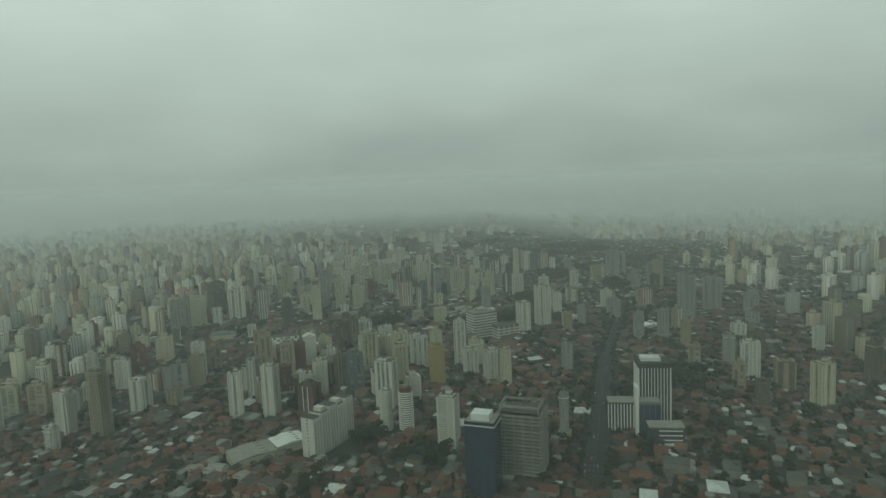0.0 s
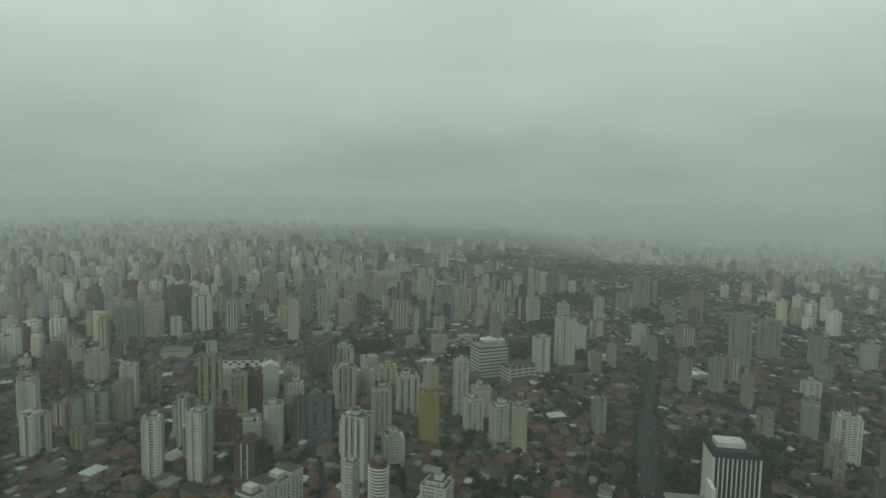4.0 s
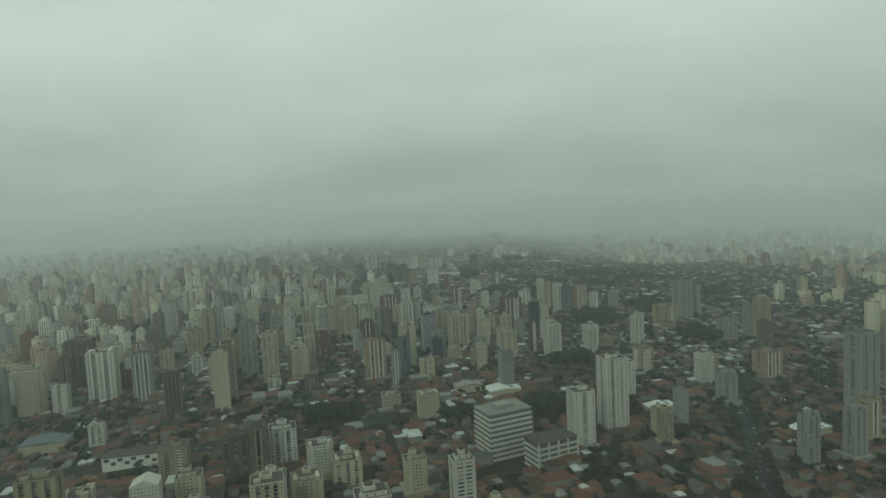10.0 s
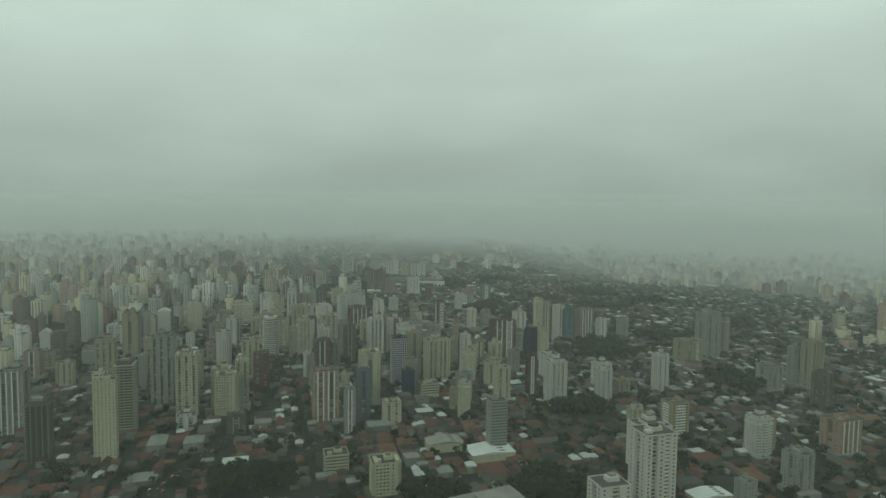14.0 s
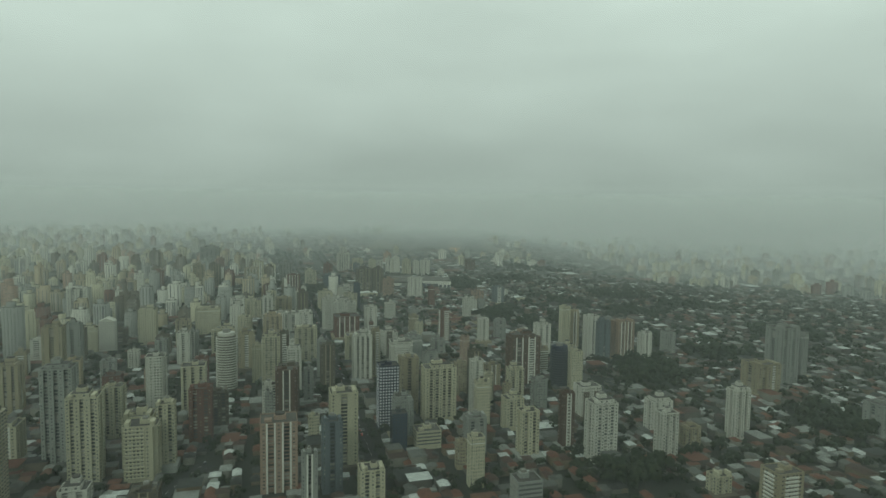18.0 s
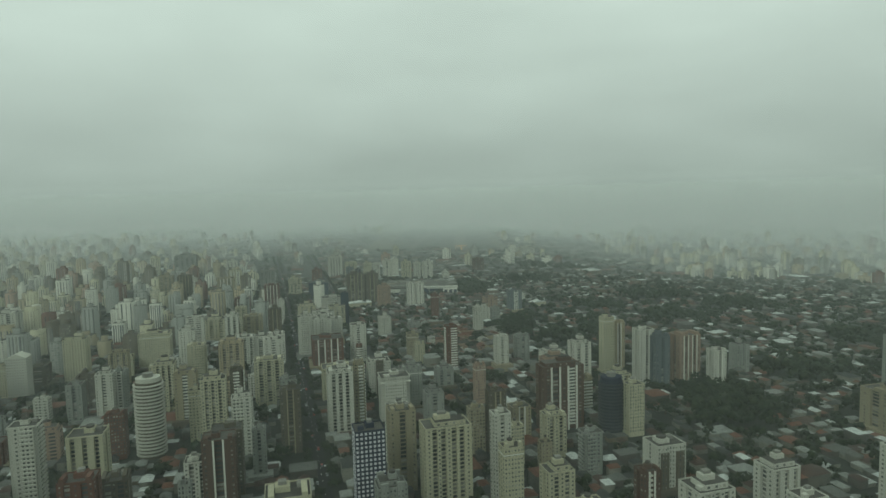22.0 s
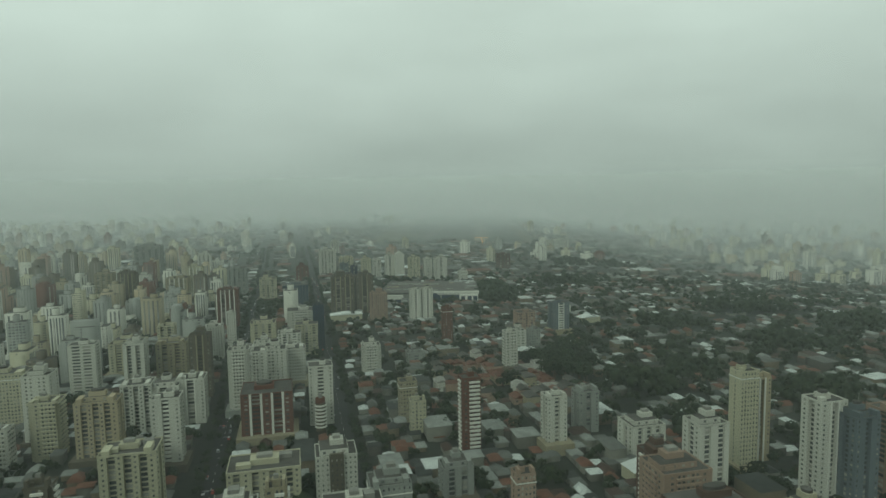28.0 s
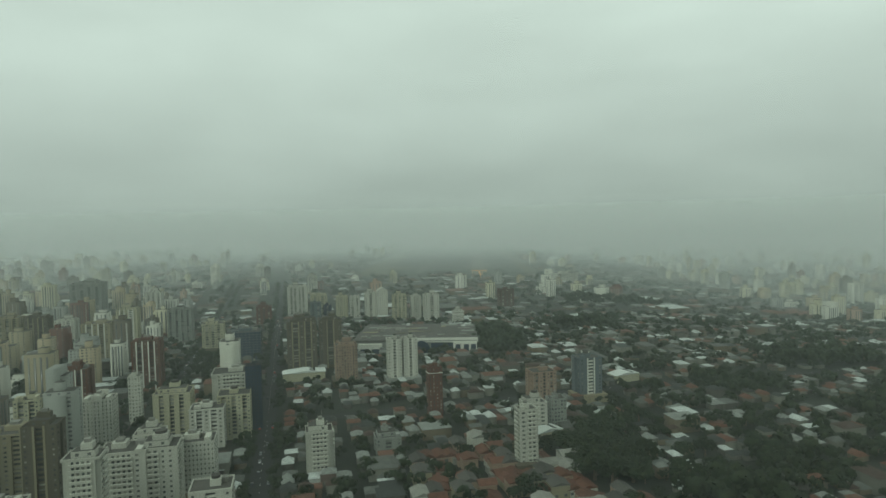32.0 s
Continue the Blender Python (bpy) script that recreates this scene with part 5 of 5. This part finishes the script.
def house_sample(k):
    r = random.Random(k)
    w, d, h = r.uniform(6.5, 8.5), r.uniform(7, 10), r.choice((3.2, 5.8))
    roof = (CONCRETE, CLAY, CLAY, DECK, CLAY, CLAY, DECK, CLAY)[k]
    base = root("house", 0, 0, 0, ("two-storey" if h > 5 else "single-storey") + " house with " + ("a dull red clay-tiled roof" if roof == CLAY else "a grey sheet roof"), "house", "low houses")
    walls = part("house_body", Mesh().box(0, 0, -1.5, w, d, h + 1.5), WALL[r.choice(("white", "cream", "beige", "rose"))], base)
    part("roof", Mesh().gable(0, 0, w, d, h, r.uniform(1.3, 2.0)), roof, base)
    for u in (-w * 0.25, w * 0.25):
        part("window", Mesh().on_face(((0, -d / 2), (0, -1)), u, 1.0, 1.3, 1.1, 0.06), GLASS, walls)
    part("lean_to", Mesh().box(w * 0.2, d * 0.55, -1, w * 0.5, d * 0.25, 3.6), CONCRETE, base)
    return base


houses.sort(key=lambda q: min(math.hypot(q[0] + 150, q[1] - 470), math.hypot(q[0] - 60, q[1] - 1450)))
HOUSES = [house_sample(k) for k in range(8)]
NEAR_HOUSES = 150
for x, y, w, d, h, yaw in houses[:NEAR_HOUSES]:
    copy_thing(HOUSES[rnd.randrange(8)], pose(x, y, ground_z(x, y), 0, 0, yaw))
for s in HOUSES:
    for o in (*s.children_recursive, s):
        bpy.data.objects.remove(o)
rest = np.array(houses[NEAR_HOUSES:])
zs = np.array([ground_z(a, b) for a, b in rest[:, :2]])
wv, wf = many_boxes(np.column_stack([rest[:, 0], rest[:, 1], zs - 1.0, rest[:, 2], rest[:, 3], rest[:, 4] + 1.0, rest[:, 5]]))
strewn("low_house_walls", wv, wf, [HOUSE_WALL], "plastered walls of tightly packed low houses", "houses")
# gabled, hipped and flat roofs
ridge = np.array([rnd.choice((0.0, 0.55, 1.0)) for _ in rest])
rise = np.array([rnd.choice((0.15, 0.3, 1.1, 1.3, 1.6, 1.9)) if w < 7 else rnd.choice((0.1, 0.2, 0.9)) for w in rest[:, 2]])
c, s = np.cos(np.radians(rest[:, 5])), np.sin(np.radians(rest[:, 5]))
lx = np.stack([-rest[:, 2] / 2 - 0.4, rest[:, 2] / 2 + 0.4, rest[:, 2] / 2 + 0.4, -rest[:, 2] / 2 - 0.4, 0 * ridge, 0 * ridge], 1)
b = rest[:, 3] / 2 + 0.4
ly = np.stack([-b, -b, b, b, -b * (0.35 + 0.65 * ridge), b * (0.35 + 0.65 * ridge)], 1)
top = zs + rest[:, 4]
lz = np.stack([top, top, top, top, top + rise, top + rise], 1)
rv = np.stack([rest[:, 0:1] + lx * c[:, None] - ly * s[:, None], rest[:, 1:2] + lx * s[:, None] + ly * c[:, None], lz], -1).reshape(-1, 3)
rf = (np.array([(0, 1, 4), (1, 2, 5), (1, 5, 4), (2, 3, 5), (3, 0, 4), (3, 4, 5)])[None] + (np.arange(len(rest)) * 6)[:, None, None]).reshape(-1, 3)
old_town = np.array([y < 1000 + 60 * math.sin(x * 0.02) for x, y in rest[:, :2]])
strewn("low_house_roofs", rv, rf, [HOUSE_ROOF, CITY_ROOF], "red clay, grey and white roofs of low houses", "roofs", np.repeat(np.where(old_town, 0, 1), 6))


# ---- trees ----
def leaf_crown(seed, size, clumps, leaves, broad=0.42):
    """A ragged crown: lumps of leaf clumps around bent limbs."""
    r = np.random.RandomState(seed)
    v, f = [], []
    for _ in range(clumps):
        mid = np.array([r.uniform(-0.62, 0.62), r.uniform(-0.62, 0.62), r.uniform(0.5, 1.25)]) * size
        reach = r.uniform(0.3, 0.55) * size
        for _ in range(leaves):
            way = r.normal(size=3)
            way[2] = abs(way[2]) * 1.0 - 0.15
            way /= np.linalg.norm(way)
            p = mid + way * reach * r.uniform(0.75, 1.1)
            a = np.cross(way, r.normal(size=3))
            a /= np.linalg.norm(a) + 1e-6
            q = np.cross(way, a)
            k = reach * broad * r.uniform(0.75, 1.25)
            n = len(v)
            v += [p + a * k, p - a * k * 0.5 + q * k * 0.9 - way * 0.2 * k, p - a * k * 0.5 - q * k * 0.9 - way * 0.2 * k, p + way * k * 0.6]
            f += [(n, n + 1, n + 3), (n + 1, n + 2, n + 3), (n + 2, n, n + 3)]
    return np.array(v), np.array(f)


def tree_sample(seed):
    base = root("tree", 0, 0, 0, "broad dark green street tree with a ragged crown", "tree", "city trees")
    v, f = leaf_crown(seed, 4.2, 7, 22)
    crown = Mesh()
    crown.v, crown.f = [tuple(p) for p in v], [tuple(int(i) for i in t) for t in f]
    part("crown", crown, LEAF, base)
    trunk = bmesh.new()
    bmesh.ops.create_cone(trunk, cap_ends=True, segments=8, radius1=0.42, radius2=0.22, depth=3.6, matrix=Matrix.Translation((0, 0, 1.2)))
    for k in range(4):
        bmesh.ops.create_cone(trunk, cap_ends=True, segments=6, radius1=0.2, radius2=0.07, depth=3.0, matrix=pose(0, 0, 2.6, 0, 0, k * 90 + seed * 20) @ pose(0.85, 0, 0.9, 0, 38, 0))
    me = bpy.data.meshes.new("trunk")
    trunk.to_mesh(me)
    me.materials.append(BARK)
    ob = new("trunk", me)
    ob.parent = base
    return base


small_trees.sort(key=lambda q: min(math.hypot(q[0] - 180, q[1] - 1290), math.hypot(q[0] + 100, q[1] - 480), math.hypot(q[0] - 90, q[1] - 1480), math.hypot(q[0] + 86, q[1] - 888)))
TREES = [tree_sample(k) for k in range(6)]
NEAR_TREES = 280
for x, y, k in small_trees[:NEAR_TREES]:
    one = copy_thing(TREES[rnd.randrange(6)], pose(x, y, ground_z(x, y), 0, 0, rnd.uniform(0, 360)))
    one.scale = (k * 1.1, k * 1.1, k)
for s in TREES:
    for o in (*s.children_recursive, s):
        bpy.data.objects.remove(o)
shapes = [leaf_crown(50 + k, 4.3, 4, 13, 0.6) for k in range(8)]
tv, tf, at = [], [], 0
for x, y, k in small_trees[NEAR_TREES:]:
    v, f = shapes[rnd.randrange(8)]
    a = rnd.uniform(0, math.tau)
    turn = np.array([[math.cos(a), -math.sin(a), 0], [math.sin(a), math.cos(a), 0], [0, 0, 1]]) * k
    tv.append(v @ turn.T + (x, y, ground_z(x, y) - 0.6))
    tf.append(f + at)
    at += len(v)
strewn("distant_trees", np.concatenate(tv), np.concatenate(tf), [LEAF], "dark green trees scattered between the houses", "trees")

# ---- traffic ----
cars, cabins = [], []
for x0, y0, x1, y1, half in ROADS[:9]:
    length = math.hypot(x1 - x0, y1 - y0)
    yaw = math.degrees(math.atan2(y1 - y0, x1 - x0))
    s = 4.0
    while s < length and y0 + (y1 - y0) * s / length < 1950:
        for off in (-0.72, -0.28, 0.28, 0.72):
            if rnd.random() < 0.17:
                x, y = x0 + (x1 - x0) * s / length - (y1 - y0) / length * half * off, y0 + (y1 - y0) * s / length + (x1 - x0) / length * half * off
                z = ground_z(x, y)
                cars.append((x, y, z + 0.31, 3.0, 1.3, 0.55, yaw))
                cars.append((x, y, z + 0.86, 1.6, 1.15, 0.4, yaw))
                cabins.append((x, y, z + 0.9, 1.7, 1.18, 0.28, yaw))
                cabins.append((x, y, z + 0.12, 2.3, 1.34, 0.4, yaw))
        s += rnd.uniform(8, 15)
strewn("traffic_cars", *many_boxes(cars), [CAR_PAINT], "small cars in lanes along the avenues", "cars")
strewn("traffic_car_glass", *many_boxes(cabins), [TINTED], "dark windows and wheels of the cars", "car windows")


# ---- airfield ----
def flat_patch(name, points, rise, material, label, category):
    me = bpy.data.meshes.new(name)
    me.from_pydata([(x, y, ground_z(x, y) + rise) for x, y in points], [], [tuple(range(len(points)))])
    me.materials.append(material)
    return tagged(new(name, me), label, category, kind="structure")


for k in range(9):
    y0, y1 = 2412 + k * 150, 2562 + k * 150
    flat_patch("airfield", [(-175, y0), (185, y0), (185, y1), (-175, y1)], 0.4, FIELD, "dry grass of the airfield ahead", "field")
    u0, u1 = 54 + k * 3.4, 54 + (k + 1) * 3.4
    flat_patch("runway", [(u0, y0 + 12), (u0 + 30, y0 + 12), (u1 + 30, y1 + 12), (u1, y1 + 12)], 0.6, RUNWAY, "pale runway strip in the haze", "runway")
    u0, u1 = -62 + k * 9.4, -62 + (k + 1) * 9.4
    flat_patch("runway", [(u0, y0 + 30), (u0 + 13, y0 + 30), (u1 + 13, y1 + 30), (u1, y1 + 30)], 0.6, RUNWAY, "pale taxiway strip in the haze", "runway")
lights = root("approach_light_mast", 69, 2410, 0, "orange approach light gantry before the runway", "approach lights")
part("crossbar", Mesh().box(0, 0, 6, 30, 1.2, 1.6), LAMP_ORANGE, lights)
for u in (-13, -6.5, 0, 6.5, 13):
    part("post", Mesh().box(u, 0, -1, 0.8, 0.8, 7.2), LAMP_ORANGE, lights)
for k in range(8):
    part("walkway", Mesh().box(0, -6 - k * 11, 5.2, 3.2, 10, 0.8), LAMP_ORANGE, lights)
    part("post", Mesh().box(0, -6 - k * 11, -3, 0.8, 0.8, 8.2), LAMP_ORANGE, lights)
